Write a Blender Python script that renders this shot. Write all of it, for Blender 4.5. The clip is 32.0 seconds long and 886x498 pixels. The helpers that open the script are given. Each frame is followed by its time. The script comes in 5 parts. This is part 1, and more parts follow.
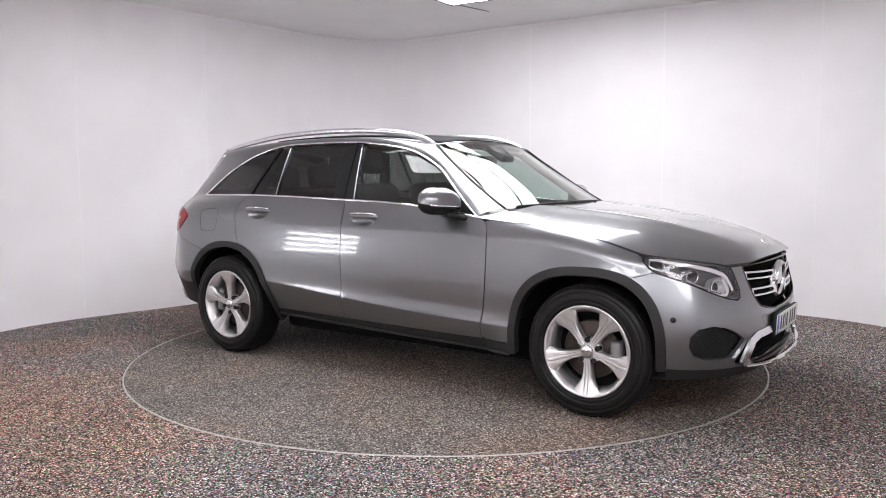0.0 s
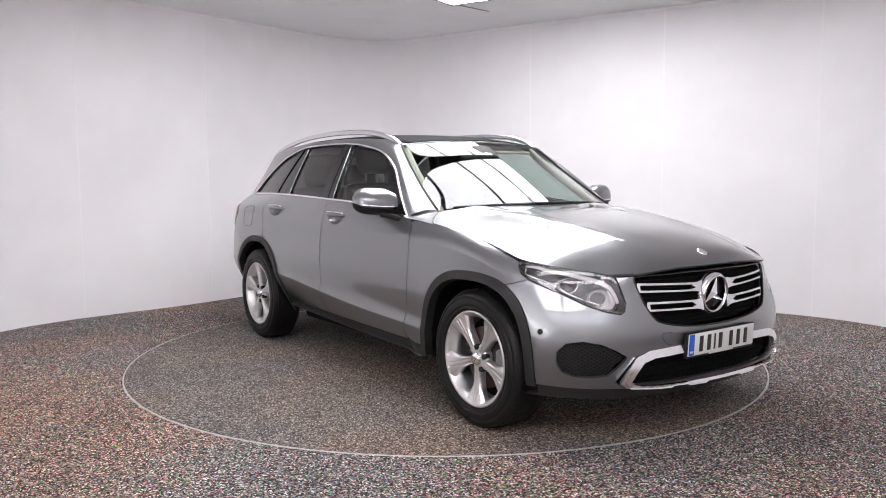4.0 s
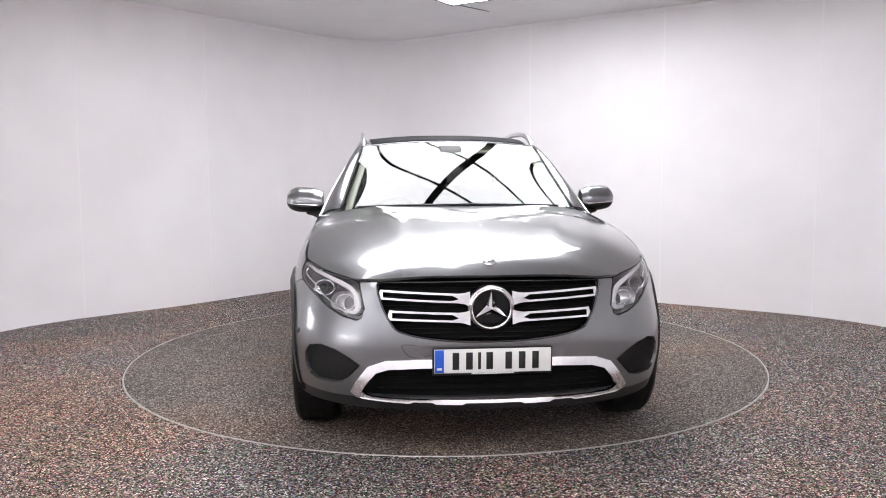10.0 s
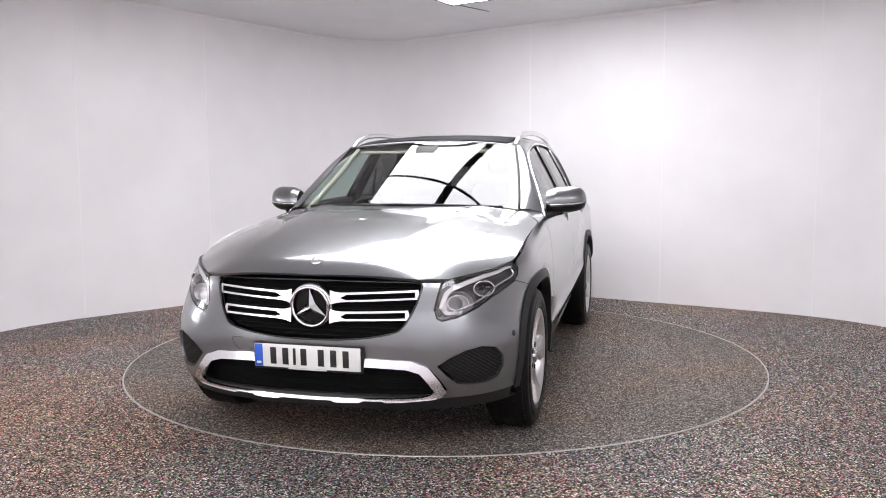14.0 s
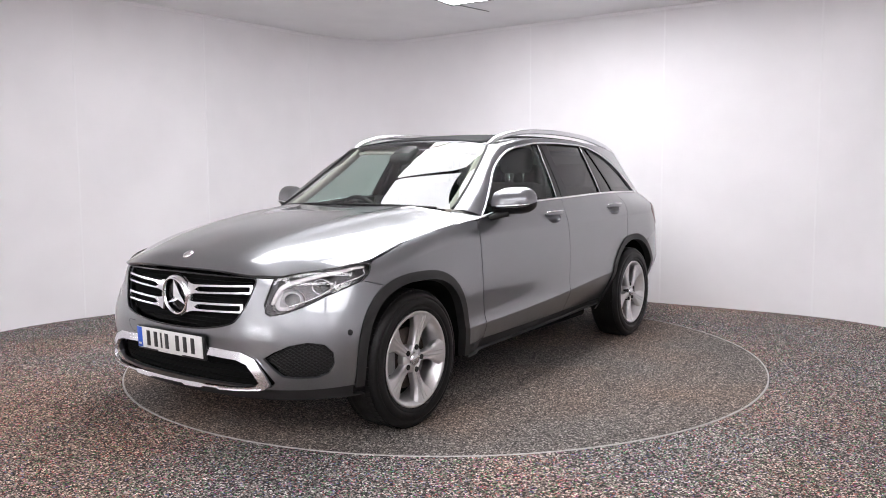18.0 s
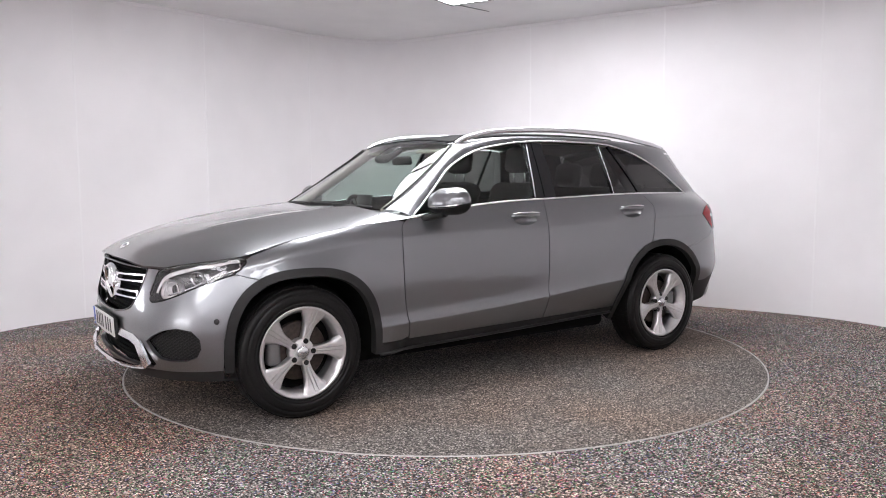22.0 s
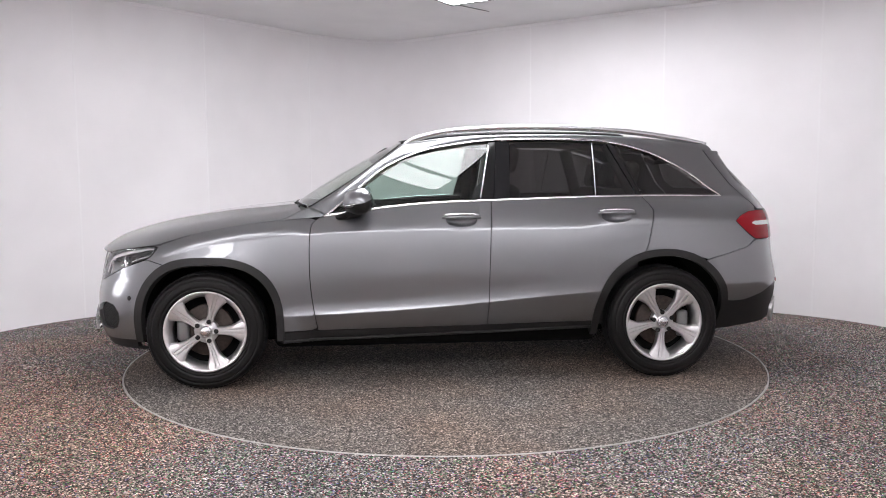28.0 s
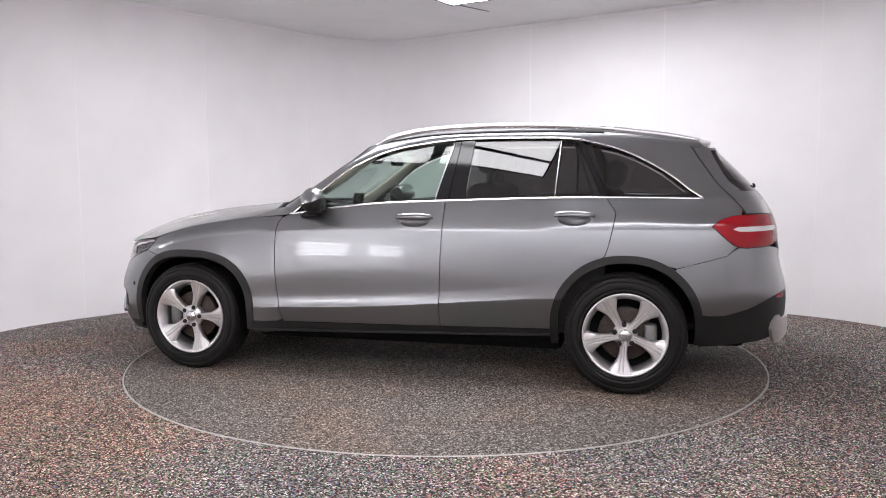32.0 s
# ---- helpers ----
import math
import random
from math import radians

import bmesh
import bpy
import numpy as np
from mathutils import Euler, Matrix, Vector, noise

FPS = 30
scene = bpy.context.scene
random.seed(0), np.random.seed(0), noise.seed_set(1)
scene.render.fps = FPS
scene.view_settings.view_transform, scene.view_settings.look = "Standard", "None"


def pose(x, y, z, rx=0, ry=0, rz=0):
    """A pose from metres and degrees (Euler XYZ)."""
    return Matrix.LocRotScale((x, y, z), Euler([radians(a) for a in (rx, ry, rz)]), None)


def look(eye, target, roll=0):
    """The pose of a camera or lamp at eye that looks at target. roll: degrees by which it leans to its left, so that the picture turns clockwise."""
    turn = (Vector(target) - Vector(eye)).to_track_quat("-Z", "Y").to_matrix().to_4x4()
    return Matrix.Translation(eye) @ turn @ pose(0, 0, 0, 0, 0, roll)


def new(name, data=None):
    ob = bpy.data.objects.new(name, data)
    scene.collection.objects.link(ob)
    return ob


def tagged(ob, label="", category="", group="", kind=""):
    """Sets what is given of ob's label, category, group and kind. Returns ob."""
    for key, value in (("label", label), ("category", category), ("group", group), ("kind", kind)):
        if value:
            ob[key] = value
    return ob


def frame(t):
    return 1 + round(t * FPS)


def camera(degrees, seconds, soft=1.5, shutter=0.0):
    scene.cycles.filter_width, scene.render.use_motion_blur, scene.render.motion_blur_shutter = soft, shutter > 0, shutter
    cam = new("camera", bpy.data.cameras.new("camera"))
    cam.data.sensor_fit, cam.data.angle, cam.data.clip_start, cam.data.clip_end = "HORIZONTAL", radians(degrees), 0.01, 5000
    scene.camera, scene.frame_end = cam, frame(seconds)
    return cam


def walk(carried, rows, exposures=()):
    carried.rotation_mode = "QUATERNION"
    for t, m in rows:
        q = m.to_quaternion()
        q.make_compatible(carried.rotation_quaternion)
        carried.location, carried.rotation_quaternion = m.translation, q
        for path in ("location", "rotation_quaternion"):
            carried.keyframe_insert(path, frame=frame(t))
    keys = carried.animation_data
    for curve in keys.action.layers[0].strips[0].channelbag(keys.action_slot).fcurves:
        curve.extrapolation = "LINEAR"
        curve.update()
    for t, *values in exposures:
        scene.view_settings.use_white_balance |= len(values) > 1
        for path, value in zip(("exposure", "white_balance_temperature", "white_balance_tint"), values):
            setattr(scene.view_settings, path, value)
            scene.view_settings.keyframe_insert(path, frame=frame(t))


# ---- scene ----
from mathutils.geometry import delaunay_2d_cdt

# ---- camera: it stands still ----
cam = camera(58.77, 32.0, soft=1.0)
EYE = look((0.0, -5.776, 1.293), (-0.0121, -0.7975, 0.8353), -0.27)
walk(cam, [(0.0, EYE), (32.0, EYE)])

# ---- light and exposure ----
world = bpy.data.worlds.new("world")
world.use_nodes = True
world.node_tree.nodes["Background"].inputs[0].default_value = (0.9, 0.92, 1.0, 1)
world.node_tree.nodes["Background"].inputs[1].default_value = 0.02
scene.world = world
scene.view_settings.exposure = 0.0
CEIL = 2.95          # height of the ceiling
LAMP = 9.3           # strength of the luminous ceiling panels


# ---- materials ----
def material(name, color, rough=0.5, metal=0.0, coat=0.0, spec=0.5):
    m = bpy.data.materials.new(name)
    m.use_nodes = True
    b = m.node_tree.nodes["Principled BSDF"]
    b.inputs["Base Color"].default_value = (*color, 1)
    b.inputs["Roughness"].default_value = rough
    b.inputs["Metallic"].default_value = metal
    b.inputs["Coat Weight"].default_value = coat
    b.inputs["Coat Roughness"].default_value = 0.02
    b.inputs["Specular IOR Level"].default_value = spec
    return m


def node(m, kind, **values):
    n = m.node_tree.nodes.new(kind)
    for key, value in values.items():
        n.inputs[key.replace("_", " ")].default_value = value
    return n


def link(m, a, b):
    m.node_tree.links.new(a, b)


def coords(m):
    return node(m, "ShaderNodeTexCoord").outputs["Object"]


def grain(m, scale, low, high, detail=4.0, bump=0.0, distance=0.002, rough=None):
    """Varies the base colour between low and high times itself, with relief of the same grain."""
    b = m.node_tree.nodes["Principled BSDF"]
    c = b.inputs["Base Color"].default_value[:3]
    n = node(m, "ShaderNodeTexNoise", Scale=scale, Detail=detail)
    link(m, coords(m), n.inputs["Vector"])
    ramp = node(m, "ShaderNodeValToRGB")
    ramp.color_ramp.elements[0].position, ramp.color_ramp.elements[1].position = 0.3, 0.7
    ramp.color_ramp.elements[0].color = (*[v * low for v in c], 1)
    ramp.color_ramp.elements[1].color = (*[v * high for v in c], 1)
    link(m, n.outputs["Fac"], ramp.inputs["Fac"])
    link(m, ramp.outputs["Color"], b.inputs["Base Color"])
    if rough:
        r = node(m, "ShaderNodeMapRange", To_Min=rough[0], To_Max=rough[1])
        big = node(m, "ShaderNodeTexNoise", Scale=scale * 0.13, Detail=3.0)
        link(m, coords(m), big.inputs["Vector"])
        link(m, big.outputs["Fac"], r.inputs["Value"])
        link(m, r.outputs["Result"], b.inputs["Roughness"])
    if bump:
        bp = node(m, "ShaderNodeBump", Strength=bump, Distance=distance)
        link(m, n.outputs["Fac"], bp.inputs["Height"])
        link(m, bp.outputs["Normal"], b.inputs["Normal"])
    return m


def glass(name, tint, gloss=1.0, ior=1.5):
    """A thin pane: it lets tinted light through and mirrors more at grazing angles."""
    m = bpy.data.materials.new(name)
    m.use_nodes = True
    m.node_tree.nodes.remove(m.node_tree.nodes["Principled BSDF"])
    clear = node(m, "ShaderNodeBsdfTransparent", Color=(*tint, 1))
    shine = node(m, "ShaderNodeBsdfGlossy", Color=(gloss, gloss, gloss, 1), Roughness=0.0)
    f0 = 2 * ((ior - 1) / (ior + 1)) ** 2      # both faces of the pane
    facing = node(m, "ShaderNodeLayerWeight", Blend=0.5)
    power = node(m, "ShaderNodeMath")
    power.operation = "POWER"
    power.inputs[1].default_value = 5.0
    fac = node(m, "ShaderNodeMapRange", To_Min=f0, To_Max=1.0)
    mix = node(m, "ShaderNodeMixShader")
    link(m, facing.outputs["Facing"], power.inputs[0])
    link(m, power.outputs[0], fac.inputs["Value"])
    link(m, fac.outputs["Result"], mix.inputs[0])
    link(m, clear.outputs[0], mix.inputs[1])
    link(m, shine.outputs[0], mix.inputs[2])
    link(m, mix.outputs[0], m.node_tree.nodes["Material Output"].inputs["Surface"])
    return m


def glow(name, color, strength):
    m = bpy.data.materials.new(name)
    m.use_nodes = True
    b = m.node_tree.nodes["Principled BSDF"]
    b.inputs["Base Color"].default_value = (0.8, 0.8, 0.8, 1)
    b.inputs["Emission Color"].default_value = (*color, 1)
    b.inputs["Emission Strength"].default_value = strength
    return m


PAINT = material("grey_metallic_paint", (0.192, 0.197, 0.208), 0.29, 0.88, 1.0)
PAINT.node_tree.nodes["Principled BSDF"].inputs["Coat IOR"].default_value = 1.7
grain(PAINT, 900, 0.8, 1.2, 2.0)
PLASTIC = grain(material("dark_grey_plastic", (0.0155, 0.015, 0.015), 0.52, spec=0.35), 400, 0.8, 1.25, 3.0, 0.2, 0.0006)
BLACK = grain(material("black_plastic", (0.011, 0.011, 0.011), 0.5, spec=0.3), 300, 0.8, 1.2)
GLOSSBLACK = material("gloss_black", (0.006, 0.006, 0.007), 0.08)
DARK = material("unlit_dark", (0.006, 0.006, 0.006), 0.9, spec=0.1)
CHROME = material("chrome", (0.82, 0.82, 0.83), 0.08, 1.0)
SATIN = grain(material("satin_silver", (0.74, 0.74, 0.76), 0.2, 1.0), 60, 0.95, 1.04)
ROOFGLASS = material("roof_glass", (0.010, 0.010, 0.011), 0.6, spec=0.06)
ALLOY = grain(material("silver_alloy", (0.70, 0.685, 0.69), 0.33, 0.88, 0.3), 40, 0.94, 1.05)
HOUSING = material("lamp_housing", (0.055, 0.053, 0.056), 0.3, 0.3)
RUBBER = grain(material("tyre_rubber", (0.0075, 0.007, 0.007), 0.55, spec=0.2), 120, 0.7, 1.6, 5.0, 0.25, 0.0008, (0.26, 0.62))
IRON = grain(material("brake_iron", (0.040, 0.029, 0.024), 0.5, 0.5), 50, 0.6, 1.4)
CALIPER = material("grey_caliper", (0.2, 0.2, 0.2), 0.45, 0.6)
TINT = glass("privacy_glass", (0.16, 0.155, 0.155), 0.9)
CLEAR = glass("windscreen_glass", (0.70, 0.78, 0.75), 1.0, 1.52)
SIDEGLASS = glass("green_side_glass", (0.64, 0.76, 0.70), 0.95, 1.46)
LENS = glass("headlight_lens", (0.93, 0.93, 0.95), 1.0, 1.5)
REDLENS = material("red_lamp_lens", (0.30, 0.005, 0.012), 0.1, spec=0.3)
WHITELENS = material("clear_lamp_lens", (0.75, 0.72, 0.72), 0.1, 0.0, 1.0)
REFLECTOR = material("lamp_reflector", (0.72, 0.72, 0.74), 0.14, 1.0)
PLATE = material("plate_white", (0.72, 0.72, 0.70), 0.35)
PLATEBLUE = material("plate_blue", (0.02, 0.10, 0.55), 0.35)
INK = material("plate_black", (0.012, 0.012, 0.012), 0.4)
LEATHER = grain(material("black_leather", (0.016, 0.0155, 0.015), 0.55, spec=0.3), 200, 0.7, 1.4, 4.0, 0.2, 0.0008)
LINING = grain(material("beige_lining", (0.50, 0.46, 0.40), 0.8), 160, 0.9, 1.08)
CARPET = material("black_carpet", (0.012, 0.012, 0.012), 0.95)


# ---- mesh helpers ----
def spline(*pts):
    """A natural cubic through (x, y) pairs; straight beyond its ends."""
    X, Y = np.array(sorted(pts), float).T
    n, h = len(X), np.diff(X)
    A, r = np.eye(n), np.zeros(n)
    for i in range(1, n - 1):
        A[i, i - 1:i + 2] = h[i - 1], 2 * (h[i - 1] + h[i]), h[i]
        r[i] = 6 * ((Y[i + 1] - Y[i]) / h[i] - (Y[i] - Y[i - 1]) / h[i - 1])
    M = np.linalg.solve(A, r)

    def f(x):
        x = np.asarray(x, float)
        c = np.clip(x, X[0], X[-1])
        i = np.clip(np.searchsorted(X, c) - 1, 0, n - 2)
        a, b, d = X[i + 1] - c, c - X[i], h[i]
        y = (M[i] * a ** 3 + M[i + 1] * b ** 3) / (6 * d) + (Y[i] / d - M[i] * d / 6) * a + (Y[i + 1] / d - M[i + 1] * d / 6) * b
        s0 = (Y[1] - Y[0]) / h[0] - M[1] * h[0] / 6
        s1 = (Y[-1] - Y[-2]) / h[-1] + M[-2] * h[-1] / 6
        return y + np.where(x < X[0], (x - X[0]) * s0, 0) + np.where(x > X[-1], (x - X[-1]) * s1, 0)
    return f


def part(name, bm, mat, parent, label="", smooth=True):
    """One mesh object from a bmesh, under a thing or a part."""
    me = bpy.data.meshes.new(name)
    bm.to_mesh(me)
    bm.free()
    for m in (mat if isinstance(mat, (list, tuple)) else [mat]):
        me.materials.append(m)
    me.polygons.foreach_set("use_smooth", [smooth] * len(me.polygons))
    ob = new(name, me)
    ob.parent = parent
    return tagged(ob, label)


def mesh_part(name, verts, faces, mat, parent, label="", smooth=True):
    me = bpy.data.meshes.new(name)
    me.from_pydata([tuple(v) for v in verts], [], faces)
    for m in (mat if isinstance(mat, (list, tuple)) else [mat]):
        me.materials.append(m)
    me.polygons.foreach_set("use_smooth", [smooth] * len(me.polygons))
    ob = new(name, me)
    ob.parent = parent
    return tagged(ob, label)


def inside(P, poly):
    x, y = P[:, 0], P[:, 1]
    hit = np.zeros(len(P), bool)
    for (x0, y0), (x1, y1) in zip(poly, np.roll(poly, -1, 0)):
        if y0 != y1:
            hit ^= ((y0 > y) != (y1 > y)) & (x < (x1 - x0) * (y - y0) / (y1 - y0) + x0)
    return hit


def dense(poly, step):
    out = []
    for a, b in zip(poly, np.roll(poly, -1, 0)):
        n = max(1, int(math.ceil(np.hypot(*(b - a)) / step)))
        out += [a + (b - a) * i / n for i in range(n)]
    return np.array(out)


def smooth_loop(pts, corners=(), per=6):
    """A closed curve through the points, sharp at the corner indices (Catmull-Rom)."""
    P = np.array(pts, float)
    n, out = len(P), []
    for i in range(n):
        a, b, c, d = P[i - 1], P[i], P[(i + 1) % n], P[(i + 2) % n]
        if i in corners:
            a = b
        if (i + 1) % n in corners:
            d = c
        for k in range(per):
            t = k / per
            out.append(0.5 * (2 * b + (c - a) * t + (2 * a - 5 * b + 4 * c - d) * t ** 2 + (3 * b - a - 3 * c + d) * t ** 3))
    return np.array(out)


def panel(name, poly, surf, mat, parent, side=1, step=0.04, thick=0.012, holes=(), off=0.0, label="", edge=None, lines=()):
    """A sheet on the surface surf(a, b) inside the outline poly, with holes, a turned-in rim and the surface's own normals."""
    loops = [dense(np.array(p, float), step * 0.6) for p in (poly, *holes)]
    pts, edges = [], []
    for lp in loops:
        s = len(pts)
        pts += list(lp)
        edges += [(s + i, s + (i + 1) % len(lp)) for i in range(len(lp))]
    B = np.array(pts)
    lo, hi = B.min(0), B.max(0)
    gx, gy = np.meshgrid(np.arange(lo[0], hi[0], step), np.arange(lo[1], hi[1], step))
    G = np.stack([gx.ravel(), gy.ravel()], 1)
    G = G[inside(G, loops[0])]
    for h in loops[1:]:
        G = G[~inside(G, h)]
    if len(G):
        d = np.min(np.hypot(G[:, None, 0] - B[None, :, 0], G[:, None, 1] - B[None, :, 1]), 1)
        G = G[d > step * 0.45]
    V = np.concatenate([B, G]) if len(G) else B
    for line in lines:
        # rows of points along a crease of the surface, joined edge to edge
        L = np.array(line, float)
        ok = inside(L, loops[0])
        for h in loops[1:]:
            ok &= ~inside(L, h)
        ok &= np.min(np.hypot(L[:, None, 0] - B[None, :, 0], L[:, None, 1] - B[None, :, 1]), 1) > 0.006
        if not ok.any():
            continue
        far = np.min(np.hypot(V[:, None, 0] - L[None, :, 0], V[:, None, 1] - L[None, :, 1]), 1) > step * 0.3
        far[:len(B)] = True
        marks = np.cumsum(far) - 1
        edges = [(int(marks[a]), int(marks[b])) for a, b in edges if far[a] and far[b]]
        s = int(far.sum())
        V = np.concatenate([V[far], L[ok]])
        idx = np.where(ok)[0]
        edges += [(s + i, s + i + 1) for i in range(len(idx) - 1) if idx[i + 1] == idx[i] + 1]
    co, _, fa, *_ = delaunay_2d_cdt([Vector(p) for p in V], edges, [], 1, 1e-7)
    Q = np.array([(c[0], c[1]) for c in co])
    mids = np.array([Q[list(f)].mean(0) for f in fa])
    keep = inside(mids, loops[0])
    for h in loops[1:]:
        keep &= ~inside(mids, h)
    fa = [f for f, k in zip(fa, keep) if k]
    e = 1e-3
    a, b = Q[:, 0], Q[:, 1]
    P = surf(a, b)
    N = np.cross(surf(a + e, b) - surf(a - e, b), surf(a, b + e) - surf(a, b - e))
    N /= np.linalg.norm(N, axis=1)[:, None] + 1e-12
    if np.sum(N * (P - np.array((0, 0, 0.6)))) < 0:
        N = -N
    P = P + N * off
    m = np.array((1, side, 1))
    P, N = P * m, N * m
    faces, count = [], {}
    for f in fa:
        f = list(f)
        g = np.cross(P[f[1]] - P[f[0]], P[f[2]] - P[f[0]])
        if g @ N[f[0]] < 0:
            f = f[::-1]
        faces.append(f)
        for i in range(len(f)):
            k = (f[i], f[(i + 1) % len(f)])
            count[k] = 1
    rim = [k for k in count if (k[1], k[0]) not in count]
    verts, back, normals = list(P), {}, [[tuple(N[i]) for i in f] for f in faces]
    main = len(faces)
    if thick:
        for k in rim:
            for i in k:
                if i not in back:
                    back[i] = len(verts)
                    verts.append(P[i] - N[i] * thick)
        for i, j in rim:
            f = [j, i, back[i], back[j]]
            g = np.cross(verts[f[1]] - verts[f[0]], verts[f[2]] - verts[f[0]])
            g = g / (np.linalg.norm(g) + 1e-12)
            faces.append(f)
            normals.append([tuple(g)] * 4)
    me = bpy.data.meshes.new(name)
    me.from_pydata([tuple(v) for v in verts], [], faces)
    me.materials.append(mat)
    if edge:
        me.materials.append(edge)
        for p in me.polygons[main:]:
            p.material_index = 1
    me.polygons.foreach_set("use_smooth", [True] * len(faces))
    flat = [(0, 0, 1)] * len(me.loops)
    for p, ns in zip(me.polygons, normals):
        for li, vi in zip(p.loop_indices, range(len(ns))):
            flat[li] = ns[vi]
    me.normals_split_custom_set(flat)
    ob = new(name, me)
    ob.parent = parent
    return tagged(ob, label)


def sweep(name, P, up, w, h, mat, parent, label="", closed=False, side=1, taper=None, ring=8, exp=0.6):
    """A bar of width w and height h along the points P; up gives the way of h."""
    P = np.array(P, float)
    U = np.broadcast_to(np.array(up, float), P.shape)
    if closed:
        T = np.roll(P, -1, 0) - np.roll(P, 1, 0)
    else:
        T = np.gradient(P, axis=0)
    T /= np.linalg.norm(T, axis=1)[:, None] + 1e-12
    S = np.cross(T, U)
    S /= np.linalg.norm(S, axis=1)[:, None] + 1e-12
    U = np.cross(S, T)
    n = len(P)
    k = np.ones(n) if taper is None else np.array([taper(i / (n - 1)) for i in range(n)])
    verts, faces = [], []
    for i in range(n):
        for j in range(ring):
            a = 2 * math.pi * (j + 0.5) / ring
            c, s = math.cos(a), math.sin(a)
            c, s = math.copysign(abs(c) ** exp, c), math.copysign(abs(s) ** exp, s)
            verts.append((P[i] + S[i] * c * w / 2 * k[i] + U[i] * s * h / 2 * k[i]) * np.array((1, side, 1)))
    for i in range(n if closed else n - 1):
        for j in range(ring):
            a, b = i * ring + j, i * ring + (j + 1) % ring
            c, d = ((i + 1) % n) * ring + (j + 1) % ring, ((i + 1) % n) * ring + j
            faces.append([a, b, c, d] if side > 0 else [d, c, b, a])
    if not closed:
        first, last = list(range(ring)), [(n - 1) * ring + j for j in range(ring)]
        faces += [first[::-1], last] if side > 0 else [first, last[::-1]]
    return mesh_part(name, verts, faces, mat, parent, label)


def grid_part(name, fn, na, nb, mat, parent, label="", thick=0.0, smooth=True, side=1):
    """A sheet fn(a, b), a and b from 0 to 1."""
    verts = [np.array(fn(i / na, j / nb)) * np.array((1, side, 1)) for i in range(na + 1) for j in range(nb + 1)]
    faces = []
    for i in range(na):
        for j in range(nb):
            a = i * (nb + 1) + j
            f = [a, a + nb + 1, a + nb + 2, a + 1]
            faces.append(f if side > 0 else f[::-1])
    ob = mesh_part(name, verts, faces, mat, parent, label, smooth)
    if thick:
        s = ob.modifiers.new("solid", "SOLIDIFY")
        s.thickness, s.offset = thick, -1
    return ob


def lathe(name, profile, seg, mat, parent, label="", start=0.0, turn=2 * math.pi, smooth=True):
    """A profile of (radius, y) turned round the y axis."""
    full = abs(turn - 2 * math.pi) < 1e-6
    cols = seg if full else seg + 1
    verts, faces, n = [], [], len(profile)
    for i in range(cols):
        a = start + turn * i / seg
        verts += [(r * math.cos(a), y, r * math.sin(a)) for r, y in profile]
    for i in range(seg):
        for j in range(n - 1):
            a, b = i * n + j, ((i + 1) % cols) * n + j
            faces.append([a, a + 1, b + 1, b])
    return mesh_part(name, verts, faces, mat, parent, label, smooth)


def rbox(sx, sy, sz, r=0.01, at=(0, 0, 0), turn=(0, 0, 0), bm=None, seg=2):
    """A box with rounded edges, centred at the point at."""
    own = bmesh.new()
    bmesh.ops.create_cube(own, size=1)
    bmesh.ops.scale(own, vec=(sx, sy, sz), verts=own.verts)
    if r:
        bmesh.ops.bevel(own, geom=own.edges[:], offset=min(r, 0.49 * min(sx, sy, sz)), segments=seg, affect="EDGES", profile=0.5)
    bmesh.ops.transform(own, matrix=pose(*at, *turn), verts=own.verts)
    if bm is None:
        return own
    me = bpy.data.meshes.new("scratch")
    own.to_mesh(me)
    own.free()
    bm.from_mesh(me)
    bpy.data.meshes.remove(me)
    return bm


def smooth_line(pts, per=6):
    P = np.array(pts, float)
    n, out = len(P), []
    for i in range(n - 1):
        b, c = P[i], P[i + 1]
        a = P[i - 1] if i else 2 * b - c
        d = P[i + 2] if i + 2 < n else 2 * c - b
        for k in range(per):
            t = k / per
            out.append(0.5 * (2 * b + (c - a) * t + (2 * a - 5 * b + 4 * c - d) * t ** 2 + (3 * b - a - 3 * c + d) * t ** 3))
    return np.array(out + [P[-1]])


# ---- the studio ----
WALL = grain(material("white_wall_panel", (0.875, 0.855, 0.872), 0.38), 1.7, 0.96, 1.02, 3.0, 0.03, 0.002, (0.3, 0.5))
JOINT = material("white_joint_strip", (0.90, 0.885, 0.90), 0.35)
CEILING = grain(material("white_ceiling_board", (0.86, 0.855, 0.865), 0.6), 2.0, 0.96, 1.02)
STEEL = grain(material("worn_steel_edge", (0.46, 0.44, 0.42), 0.45, 0.6), 30, 0.7, 1.1)
DIFFUSER = glow("luminous_panel", (0.972, 0.965, 1.0), LAMP)
# glow of the ceiling lights added out of view as fill
REARFILL = glow("rear_fill_glow", (0.972, 0.965, 1.0), 6.8)
FLANKFILL = glow("flank_fill_panel", (0.985, 0.955, 0.985), 1.2)
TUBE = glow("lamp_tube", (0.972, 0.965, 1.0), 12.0)


